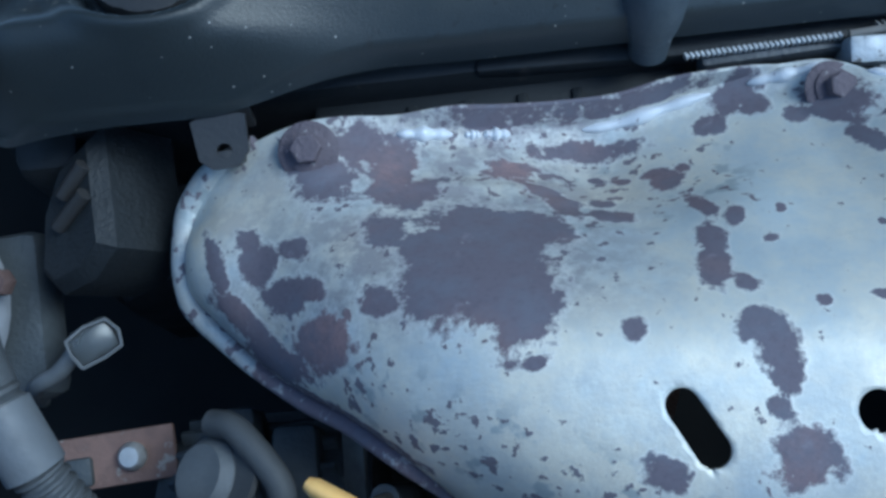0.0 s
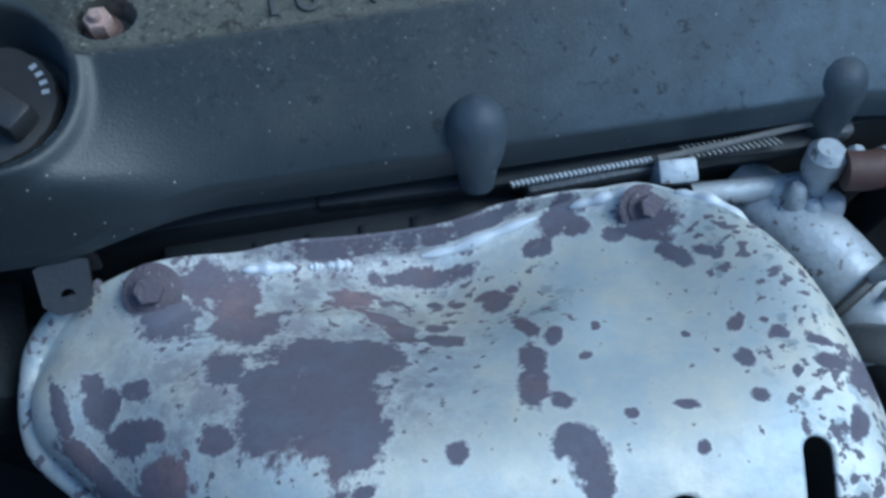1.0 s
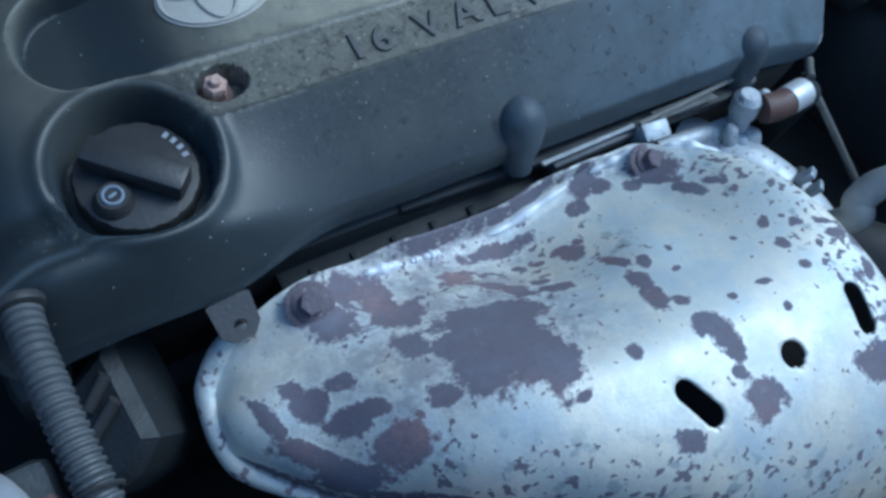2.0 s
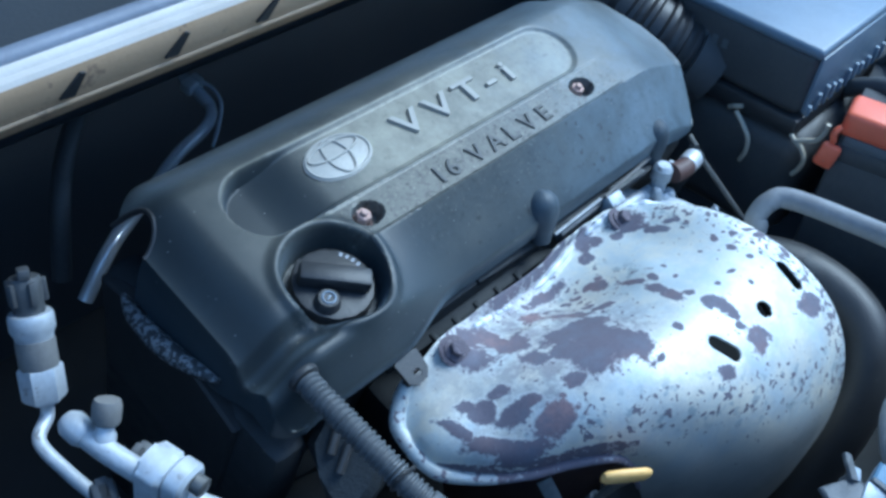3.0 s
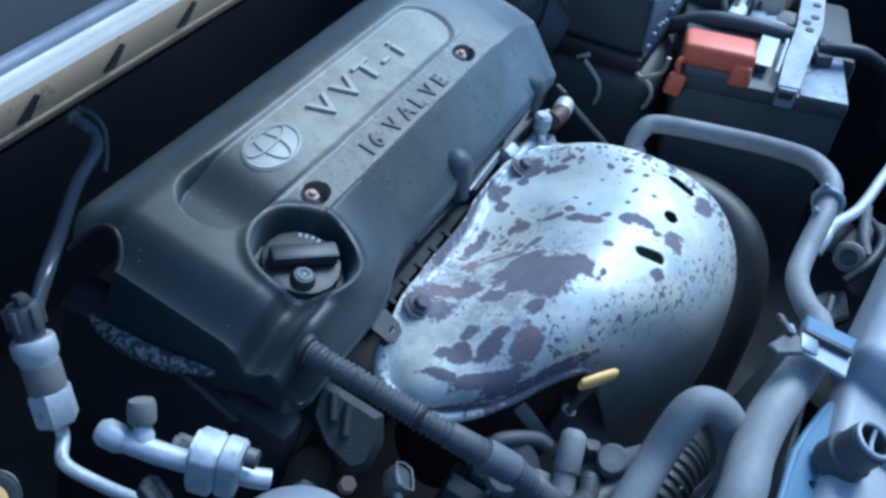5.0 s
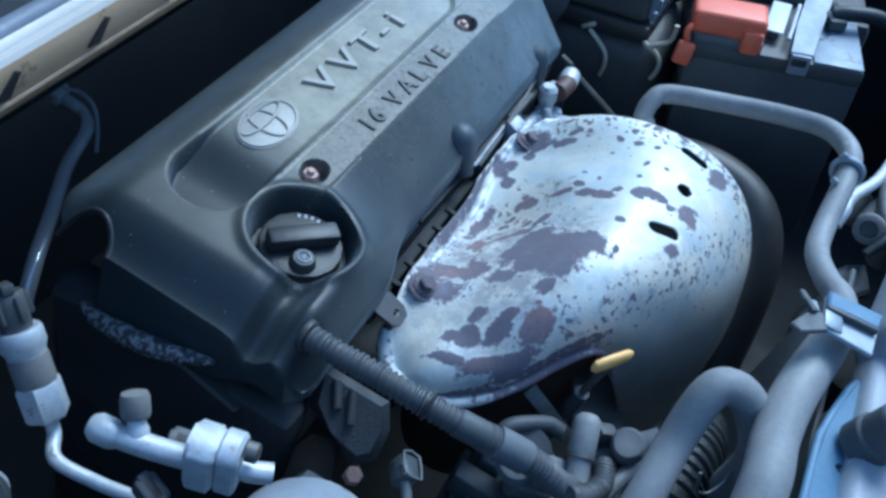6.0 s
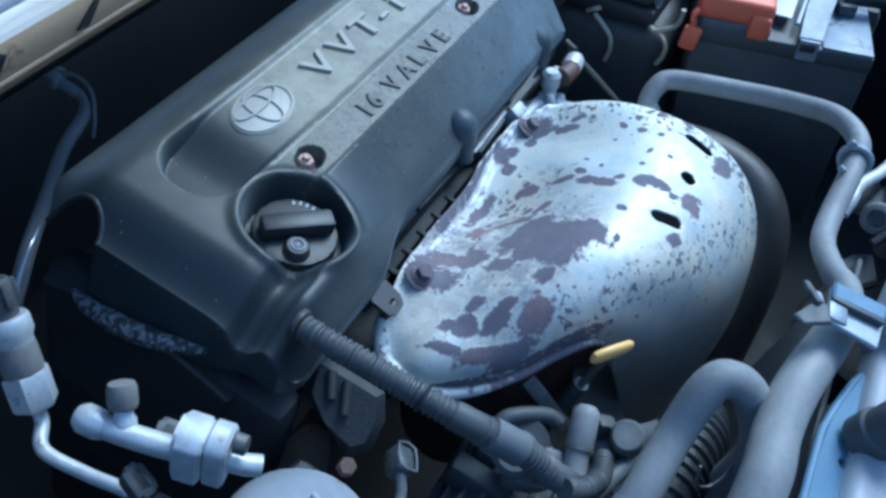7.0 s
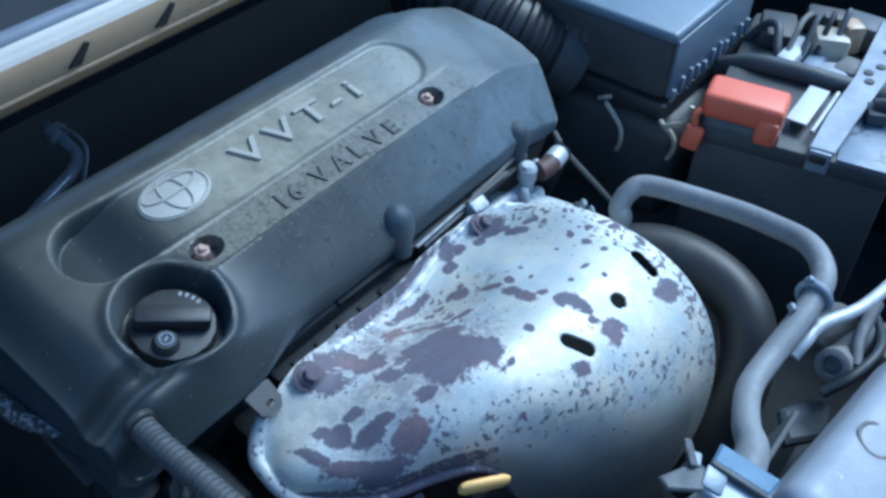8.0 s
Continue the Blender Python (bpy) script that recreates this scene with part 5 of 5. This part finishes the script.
part("pipe", tube([b - d * 0.002, b + Vector((-0.003, -0.006, -0.008)), (-0.2525, 0.003, -0.0495), (-0.2505, -0.0237, -0.049), (-0.2468, -0.0461, -0.047), (-0.2455, -0.0588, -0.0463), (-0.235, -0.12, -0.05)], 0.0042, 6, 14), PALE, sensor)
part("ferrule", lathe([(0, 0), (0.007, 0), (0.007, 0.003), (0, 0.003)], towards(b - d * 0.001, b + d), 18), PALE, sensor)

block = thing("pipe_block", (-0.23, -0.07, 0.0), "pale aluminium pipe block with a capped service port", "pipe block")
tilt = pose(-0.2285, -0.080, 0.0, 84, 4, 14)


def lobe(w, h, flat):
    """Outline with a round top."""
    r = w / 2
    return [(-r, -h / 2), (r, -h / 2)] + [(r * math.cos(radians(a)), h / 2 - r + r * math.sin(radians(a)) * flat) for a in range(0, 181, 15)]


part("block", plate(lobe(0.027, 0.040, 0.45), 0.0165, tilt @ pose(0, 0.001, -0.017), 0.0025), PALE, block)
part("second_block", plate(lobe(0.025, 0.037, 0.7), 0.013, tilt @ pose(0.002, -0.001, -0.0012), 0.002), PALE, block)
part("screw", lathe([(0, 0), (0.0058, 0), (0.0058, 0.006), (0.004, 0.007), (0, 0.007)], tilt @ pose(0.003, 0.007, 0.0132), 18), STEEL2, block)
part("stub", tube([tilt @ Vector((0.002, -0.010, 0.010)), tilt @ Vector((0.003, -0.011, 0.018)), tilt @ Vector((0.006, -0.012, 0.028))], 0.0062, 4, 16), PALE, block)
part("pipe", tube([(-0.247, -0.018, -0.012), (-0.244, -0.037, -0.010), (-0.238, -0.058, -0.009), (-0.232, -0.075, -0.008)], 0.0068, 6, 16), PALE, block)
part("pipe_end", lathe([(0, 0), (0.006, 0.001), (0.0085, 0.005), (0.0085, 0.014), (0.007, 0.018), (0, 0.018)], towards((-0.2485, -0.010, -0.0125), (-0.246, -0.03, -0.011)), 20), PALE, block)
axis2 = towards((-0.241, -0.036, -0.008), (-0.229, -0.022, 0.012))
part("port", lathe([(0, 0), (0.0065, 0), (0.0065, 0.004), (0.0052, 0.006), (0.0052, 0.013), (0, 0.013)], axis2, 20), PALE, block)
cap = part("cap", lathe([(0, 0.010), (0.0072, 0.010), (0.0082, 0.012), (0.0082, 0.021), (0.0072, 0.024), (0, 0.0245)], axis2, 24, squash=lambda a: 1 - 0.03 * (math.sin(a * 12) > 0)), DUST_CAP, block, "dusty grey cap")
shift(block, 0.0055, -0.001, 0.006)
for at, size, turn in (((-0.2235, -0.056, -0.010), (0.016, 0.014, 0.016), 20), ((-0.249, -0.058, -0.022), (0.014, 0.018, 0.014), -15), ((-0.252, -0.075, -0.03), (0.016, 0.014, 0.014), 10)):
    c = thing("pipe_clip", at, "small dusty black plastic pipe clip", "clip", "pipe clips", turn=(10, 0, turn))
    part("body", box(size, bevel=0.003), DUSTY_BLACK, c, local=True)
    part("latch", box((size[0] * 0.5, size[1] * 1.15, size[2] * 0.4), (0, 0, size[2] * 0.3), bevel=0.001), DUSTY_BLACK, c, local=True)

dome = thing("compressor_cap", (-0.195, -0.135, -0.045), "dusty grey rounded cast cap beside the pipe block", "casting")
dm = pose(-0.202, -0.145, -0.086, 10, -10, 0) @ Matrix.Diagonal((1.15, 1.15, 0.8, 1))
part("dome", lathe([(0, -0.03), (0.044, -0.03), (0.046, -0.02), (0.044, -0.006), (0.036, 0.004), (0.022, 0.010), (0, 0.012)], dm, 40), TANK, dome)
part("rib", tube([dm @ Vector((0.012, -0.012, 0.0115)), dm @ Vector((0.022, 0.0, 0.0100)), dm @ Vector((0.026, 0.012, 0.008))], 0.0022, 4, 8), PALE, dome, "pale worn rib")
part("bolt", hexagon(0.0055, 0.01, dm @ pose(0.052, 0.004, -0.01)), RUST, dome, "rusty bolt")
part("base", box((0.10, 0.07, 0.03), (0.01, 0.0, -0.045), dm, 0.008), IRON2, dome)

reservoir = thing("reservoir_cap", (-0.300, 0.0, -0.01), "black reservoir cap with a yellow centre", "cap")
rm = pose(-0.308, 0.003, -0.010, 20, -25, 0) @ Matrix.Scale(0.75, 4)
part("rim", lathe([(0, -0.02), (0.020, -0.02), (0.021, -0.016), (0.021, 0.0), (0.019, 0.003), (0.014, 0.003), (0.0135, 0.001), (0, 0.001)], rm, 36), BLACK, reservoir)
part("disc", lathe([(0, 0.001), (0.013, 0.001), (0.012, 0.0025), (0, 0.003)], rm, 32), YELLOW, reservoir, "yellow centre")
part("neck", lathe([(0, -0.08), (0.017, -0.08), (0.017, -0.02), (0, -0.02)], rm, 28), TANK, reservoir)

mount = thing("engine_mount_bracket", (-0.08, -0.10, -0.15), "blue-grey dusty cast engine bracket with pressed ribs", "bracket")
corner, across, low = Vector((-0.096, -0.084, -0.061)), Vector((0.004, -0.052, -0.004)), Vector((-0.035, -0.065, -0.029))
u = across.normalized()
n_ = across.cross(low).normalized()
n_ = n_ if n_.z > 0 else -n_
v = n_.cross(u)
face = Matrix((u, v, n_)).transposed().to_4x4()
face.translation = corner
down = 1 if v.dot(low) > 0 else -1
part("casting", plate([(-0.006, -0.004 * down), (0.050, -0.004 * down), (0.060, 0.012 * down), (0.062, 0.034 * down), (0.050, 0.046 * down), (0.026, 0.034 * down), (0.004, 0.026 * down)], 0.05, face @ pose(0, 0, -0.05), 0.006), MOUNT, mount)
for at, to in (((-0.098, -0.096, -0.0615), (-0.111, -0.106, -0.0705)), ((-0.098, -0.109, -0.0625), (-0.114, -0.119, -0.0735))):
    part("pocket", tube([at, Vector(at).lerp(Vector(to), 0.5), to], 0.0034, 4, 10), BLACK, mount, "dark pressed pocket")
part("foot", box((0.07, 0.05, 0.12), (-0.105, -0.10, -0.23), pose(0, 0, 0, 0, 0, 25), 0.015), IRON, mount)

scuff = thing("belt_cover", (-0.15, 0.03, -0.10), "black belt cover with pale scuff marks below the engine cover", "belt cover")
bm = tube([(-0.148, 0.084, -0.083), (-0.153, 0.064, -0.080), (-0.155, 0.036, -0.073), (-0.153, 0.006, -0.064), (-0.148, -0.02, -0.055)], lambda k: 0.0022 + 0.0055 * math.sin(math.pi * k) ** 0.8, 10, 16)
part("edge", bm, SCUFF, scuff, "scuffed rounded edge")
part("panel", plate([(-0.07, -0.11), (0.07, -0.11), (0.08, 0.0), (0.04, 0.012), (-0.03, 0.012), (-0.075, 0.0)], 0.012, pose(-0.150, 0.03, -0.09, 90, 0, 90), 0.002), BLACK, scuff)

shift(scuff, 0.004, -0.006, 0.004)

# ---- loose wiring and brackets seen between engine and radiator ----
clipx = thing("wire_connector", (-0.105, -0.172, -0.095), "small translucent grey wire connector with a short lead", "connector")
cm = pose(-0.108, -0.166, -0.097, 25, 10, 30) @ Matrix.Scale(1.05, 4)
part("shell", box((0.020, 0.015, 0.016), (0, 0, 0), cm, 0.004), SMOKY, clipx)
part("core", box((0.014, 0.010, 0.010), (0, 0, -0.001), cm, 0.002), VALVE, clipx, "dark inner block")
part("latch", tube([cm @ Vector((-0.009, -0.007, 0.0085)), cm @ Vector((0.009, -0.007, 0.0085)), cm @ Vector((0.009, 0.006, 0.0085)), cm @ Vector((-0.009, 0.006, 0.0085)), cm @ Vector((-0.009, -0.007, 0.0085))], 0.0009, 2, 6), TAPE, clipx, "grey latch frame")
part("lead", tube([cm @ Vector((-0.008, 0, 0)), (-0.125, -0.178, -0.10), (-0.14, -0.182, -0.11), (-0.16, -0.18, -0.16)], 0.004, 6, 10), VALVE, clipx)
brk = thing("bolted_bracket", (-0.118, -0.214, -0.15), "copper-brown rusty steel plate with a pale bolt", "bracket")
bmx = pose(-0.118, -0.214, -0.15, 8, 0, 3) @ Matrix.Scale(1.18, 4)
part("plate", box((0.050, 0.022, 0.004), (0.0, 0, 0), bmx, 0.0015), RUST2, brk)
part("bolt", lathe([(0, 0), (0.0055, 0), (0.006, 0.003), (0.004, 0.007), (0, 0.0075)], bmx @ pose(0.008, 0.0, 0.002), 18), PALE, brk)
part("leg", box((0.012, 0.012, 0.07), (-0.018, 0, -0.036), bmx, 0.002), IRON2, brk)
for at, size in (((-0.055, -0.222, -0.15), (0.018, 0.05, 0.03)), ((-0.028, -0.228, -0.15), (0.022, 0.04, 0.03))):
    c = thing("casting_lug", at, "dark grey cast lug deep beside the manifold", "casting", "casting lugs")
    part("lug", box(size, bevel=0.004), IRON2, c, local=True)
    part("foot", box((size[0] * 1.3, size[1] * 0.8, 0.3), (0, 0, -0.16), bevel=0.005), IRON, c, local=True)

# valve assembly between conduit and arching hose
valve = thing("vacuum_valve", (-0.03, -0.25, -0.08), "grey dusty valve with a vertical pipe stub and ports", "valve")
vm = towards((-0.060, -0.258, -0.066), (-0.018, -0.244, -0.046))
part("stub", lathe([(0, 0), (0.0085, 0), (0.0085, 0.018), (0.0098, 0.020), (0.0098, 0.040), (0.0090, 0.045), (0.006, 0.048), (0, 0.049)], vm, 26), RUBBER, valve)
part("band", lathe([(0, 0.016), (0.0104, 0.016), (0.0104, 0.019), (0, 0.019)], vm, 26), STEEL2, valve, "thin steel band")
part("drum", lathe([(0, 0), (0.015, 0), (0.017, 0.004), (0.017, 0.014), (0.013, 0.018), (0, 0.018)], pose(-0.048, -0.222, -0.100, -10, -30, 0), 32), VALVE, valve)
part("housing", box((0.036, 0.03, 0.03), (-0.045, -0.232, -0.108), pose(0, 0, 0, 10, -20, 25), 0.006), VALVE, valve)
part("arm", tube([(-0.05, -0.198, -0.085), (-0.038, -0.203, -0.078), (-0.022, -0.224, -0.076), (-0.020, -0.236, -0.078)], 0.006, 8, 14), CONDUIT, valve)
part("port", tube([(-0.03, -0.252, -0.09), (-0.012, -0.275, -0.08), (0.002, -0.296, -0.066), (0.006, -0.302, -0.062)], lambda k: 0.010 + 0.003 * k, 6, 18), VALVE, valve)
part("side_port", tube([(-0.085, -0.272, -0.075), (-0.06, -0.278, -0.075), (-0.035, -0.286, -0.07), (-0.01, -0.295, -0.066)], 0.006, 6, 14), TAPE, valve)
part("plug", box((0.014, 0.012, 0.016), (-0.022, -0.262, -0.088), pose(0, 0, 0, 10, 0, 30), 0.002), BLACK, valve)
part("solenoid", box((0.024, 0.022, 0.020), (-0.060, -0.243, -0.074), pose(0, 0, 0, 12, -18, 20), 0.004), VALVE, valve, "dusty grey solenoid")
part("side_drum", lathe([(0, 0), (0.010, 0), (0.0125, 0.003), (0.0125, 0.016), (0.010, 0.019), (0, 0.019)], pose(-0.010, -0.283, -0.068, -15, -25, 0), 28), VALVE, valve)
part("side_plug", box((0.012, 0.016, 0.016), (-0.012, -0.262, -0.066), pose(0, 0, 0, 15, 10, 40), 0.002), DUSTY_BLACK, valve)
part("flange", lathe([(0, 0), (0.021, 0), (0.021, 0.003), (0, 0.003)], pose(-0.047, -0.220, -0.088, -10, -30, 0), 32), DUSTY_BLACK, valve)
part("hose_tail", tube([(-0.085, -0.255, -0.05), (-0.07, -0.268, -0.058), (-0.05, -0.275, -0.066), (-0.03, -0.272, -0.07)], 0.008, 6, 14, wave=0.0008, pitch=0.0034), CONDUIT, valve)
shift(valve, -0.002, -0.0115, 0.001)
lid = thing("undershield", (0.05, -0.27, -0.16), "dark sheet steel panel under the heat shield", "panel")
part("panel", plate([(-0.05, -0.03), (0.06, -0.04), (0.075, 0.03), (-0.03, 0.035)], 0.003, pose(0.045, -0.285, -0.15, 28, -18, 30), 0.001), IRON2, lid)
part("strap", box((0.012, 0.05, 0.003), (0.005, -0.235, -0.10), pose(0, 0, 0, 30, -30, -20), 0.001), STEEL2, lid, "thin bright strap")
mass = thing("alternator", (-0.02, -0.25, -0.2), "dark dusty alternator housing below the hoses", "alternator")
part("housing", lathe([(0, 0), (0.055, 0), (0.062, 0.01), (0.062, 0.09), (0.05, 0.105), (0, 0.105)], pose(-0.10, -0.26, -0.20, 0, 90, 0), 36), IRON2, mass)
for k in range(10):
    part("fin", box((0.08, 0.004, 0.012), (-0.05, -0.26 + 0.062 * math.cos(radians(20 + 14 * k)), -0.20 + 0.062 * math.sin(radians(20 + 14 * k))), pose(0, 0, 0, 20 + 14 * k - 90, 0, 0), 0.001), IRON2, mass)

duct2 = thing("ribbed_duct", (0.0, -0.335, -0.10), "black ribbed plastic duct under the arching hose", "duct")
part("duct", tube([(-0.07, -0.325, -0.07), (-0.02, -0.328, -0.06), (0.03, -0.335, -0.065), (0.07, -0.34, -0.09)], 0.025, 6, 22, wave=0.0028, pitch=0.009), DARK_RUBBER, duct2)
shift(duct2, 0.0, -0.004, -0.012)
spring = thing("spring_clip", (-0.02, -0.345, -0.03), "bright wire spring clip on the hose", "clip")
part("wire", tube([(-0.030, -0.336, -0.024), (-0.035, -0.341, -0.036), (-0.028, -0.350, -0.041), (-0.018, -0.356, -0.036), (-0.012, -0.356, -0.026)], 0.0012, 6, 8), STEEL, spring)

# ---- dipstick ----
dip = thing("oil_dipstick", (0.005, -0.245, -0.04), "yellow dipstick loop handle in front of the heat shield", "dipstick")
hm = towards((-0.0024, -0.2408, -0.0213), (0.0285, -0.261, -0.0213))
part("handle", lathe([(0, 0), (0.0035, 0.0008), (0.0052, 0.004), (0.0056, 0.016), (0.0052, 0.031), (0.0035, 0.0345), (0, 0.035)], hm @ Matrix.Diagonal((0.7, 1.35, 1.03, 1)), 24), YELLOW, dip)
part("rod", tube([(0.016, -0.253, -0.024), (0.02, -0.248, -0.08), (0.02, -0.24, -0.3)], 0.003, 6, 10), STEEL2, dip)
part("guide", tube([(0.019, -0.248, -0.075), (0.021, -0.245, -0.16), (0.02, -0.24, -0.3)], 0.006, 6, 12), IRON2, dip)

# ---- radiator side ----
rad = thing("radiator_support", (0.0, -0.40, 0.0), "blue painted steel radiator support panel with a hole", "radiator support")
part("panel", holed_plate([(-0.20, -0.050), (0.05, -0.050), (0.075, -0.030), (0.056, -0.010), (0.03, -0.002), (0.0, 0.005), (-0.03, 0.0075), (-0.20, 0.008)], (-0.025, -0.009), 0.0036, 0.003, pose(0.0, -0.382, 0.034, 6, 0, 0)), BLUE, rad)
part("edge", tube([(-0.20, -0.3735, 0.0345), (-0.03, -0.374, 0.0345), (0.0, -0.3765, 0.034), (0.03, -0.3835, 0.033), (0.056, -0.392, 0.031), (0.08, -0.41, 0.026)], 0.003, 6, 14), BLUE, rad)
part("skirt", box((0.40, 0.004, 0.24), (-0.01, -0.378, -0.10), bevel=0.001), BODY, rad, "dark inner face")
tank = thing("radiator_tank", (0.05, -0.42, 0.05), "grey plastic radiator tank with a round filler neck", "radiator tank")
part("body", box((0.32, 0.07, 0.03), (-0.06, -0.4335, 0.034), pose(0, 0, 0, 6, 0, 0), 0.008, segments=3), TANK, tank)
part("raised_end", box((0.19, 0.075, 0.056), (0, 0, 0), pose(0.172, -0.4390, 0.050, 5, 0, -7), 0.016, segments=5), TANK, tank, "raised pale end of the tank")
# Dull disc added in place of an oval shading on the tank.
part("oval_shading", lathe([(0, 0), (0.010, 0), (0.0125, 0.0012), (0.013, 0.003), (0.011, 0.003), (0.0095, 0.0014), (0, 0.0014)], pose(0.160, -0.4225, 0.0765, 5, 0, 0), 26), DUST_CAP, tank, "dull disc for an oval shading on the tank")
part("lip", box((0.012, 0.05, 0.02), (0.024, -0.436, 0.046), pose(0, 0, 0, 5, 0, 0), 0.004), TANK, tank)
neck = part("neck", lathe([(0, 0), (0.0165, 0), (0.0165, 0.016), (0.0145, 0.018), (0.0145, 0.036), (0.0128, 0.038), (0.0105, 0.038), (0.010, 0.020), (0, 0.020)], pose(0.001, -0.405, 0.044, 6, -4, 0), 28), CONDUIT, tank, "dark filler neck")
part("ring", tube([Vector((-0.0015 + 0.0122 * math.cos(a), -0.409 + 0.0122 * math.sin(a), 0.0825 + 0.0012 * math.sin(a))) for a in [2 * math.pi * k / 24 for k in range(25)]], 0.0019, 1, 8), PALE2, neck, "pale ring")
part("bridge", tube([(-0.0135, -0.409, 0.0815), (-0.0015, -0.4095, 0.078), (0.0105, -0.409, 0.0815)], 0.0016, 4, 8), PALE2, neck, "pale bar across the ring")
holder = thing("hose_bracket", (0.07, -0.36, 0.055), "pale grey folded steel bracket holding the hose", "bracket")
part("plate", plate([(0.054, -0.352), (0.055, -0.389), (0.093, -0.390), (0.087, -0.350)], 0.004, pose(0, 0, 0.0640, 0, 0, 0), 0.001), PALE2, holder)
part("rail", plate([(0.0715, -0.3505), (0.0765, -0.387), (0.0925, -0.389), (0.0870, -0.349)], 0.005, pose(0, 0, 0.0685, 0, 0, 0), 0.0015), BLUE, holder, "blue-painted rail")
part("fold", box((0.004, 0.037, 0.006), (0, 0, 0), pose(0.0735, -0.369, 0.0705, 0, 0, 7), 0.001), CONDUIT, holder, "dark fold")
part("step", box((0.015, 0.014, 0.004), (0, 0, 0), pose(0.0635, -0.3575, 0.0690, 4, -6, 12), 0.002), PALE2, holder, "folded step")
part("lug", plate([(0.041, -0.331), (0.038, -0.339), (0.053, -0.356), (0.068, -0.352), (0.060, -0.340)], 0.0045, pose(0, 0, 0.0650, 0, 0, 0), 0.001), CAST2, holder, "dull dusty lug")
part("clip_base", box((0.014, 0.012, 0.010), (0, 0, 0), pose(0.060, -0.346, 0.064, 6, 0, 20), 0.0015), CONDUIT, holder, "dark clip")
part("prong", box((0.020, 0.006, 0.004), (0, 0, 0), pose(0.0680, -0.3375, 0.0700, 10, 8, 38), 0.0018), CAST2, holder)
part("prong_web", box((0.010, 0.008, 0.003), (0, 0, 0), pose(0.0675, -0.3415, 0.0690, 0, 8, 20), 0.001), PALE2, holder)
shift(rad, 0.004, -0.006, 0.003)
small = thing("fuel_pipe", (0.3, -0.38, 0.03), "pale bent metal pipe beside the hose", "pipe")
part("pipe", tube([(0.238, -0.361, 0.020), (0.250, -0.362, 0.028), (0.270, -0.364, 0.031), (0.318, -0.383, 0.030), (0.384, -0.396, 0.030), (0.46, -0.41, 0.03)], 0.0052, 8, 14), PALE, small)
clampr = coolant
part("band", tube([Vector((0.272, -0.3475, 0.0485)) + 0.0118 * (math.cos(a) * Vector((0.1, 0.99, 0)) + math.sin(a) * Vector((0, 0, 1))) for a in [2 * math.pi * k / 20 for k in range(21)]], 0.003, 1, 8), PALE2, clampr, "weathered pale clamp")
part("ear", box((0.004, 0.007, 0.007), (0.272, -0.338, 0.059), pose(0, 0, 0, 20, 0, 20), 0.001), PALE2, clampr)
part("second_ear", box((0.006, 0.005, 0.005), (0.247, -0.339, 0.050), pose(0, 0, 0, 20, 0, 50), 0.001), PALE2, clampr)
fit1 = thing("brass_fitting", (0.28, -0.40, 0.0), "tarnished brown brass pipe fitting beside the radiator", "pipe fitting")
fm = towards((0.31, -0.405, -0.01), (0.262, -0.392, 0.012))
part("bracket", plate([(0.238, -0.386), (0.262, -0.398), (0.276, -0.414), (0.245, -0.424), (0.214, -0.402)], 0.012, pose(0, 0, -0.036, 0, 0, 0), 0.003), IRON2, fit1, "dark cast bracket")
part("strip", tube([(0.281, -0.409, 0.012), (0.303, -0.402, 0.012), (0.330, -0.399, 0.012), (0.36, -0.399, 0.006)], lambda k: 0.004 + 0.002 * k, 6, 12), CAST2, fit1, "grey strip")
part("barrel", lathe([(0, 0), (0.011, 0), (0.011, 0.03), (0.013, 0.032), (0.013, 0.042), (0.010, 0.044), (0.0075, 0.044), (0.007, 0.034), (0, 0.034)], fm, 22), DUST_CAP, fit1)
part("side", box((0.03, 0.03, 0.03), (0.315, -0.43, 0.0), pose(0, 0, 0, 0, 20, 20), 0.006), CAST2, fit1)
part("elbow", tube([(0.30, -0.40, -0.01), (0.33, -0.41, 0.0), (0.36, -0.43, -0.02), (0.37, -0.45, -0.08)], 0.012, 6, 16), CAST2, fit1, "grey elbow")
part("flange", lathe([(0, 0), (0.02, 0), (0.021, 0.002), (0.021, 0.008), (0.016, 0.010), (0, 0.010)], pose(0.335, -0.385, -0.02, 20, -20, 0), 24), CAST2, fit1)
part("wire", tube([(0.25, -0.40, 0.0), (0.27, -0.41, 0.015), (0.31, -0.415, 0.018), (0.36, -0.40, 0.0)], 0.004, 6, 10), DARK_RUBBER, fit1, "black lead")
part("base", box((0.12, 0.06, 0.06), (0.27, -0.44, -0.13), pose(0, 0, 0, 14, 0, 0), 0.02), IRON, fit1)
shift(fit1, -0.024, 0.008, 0.018)
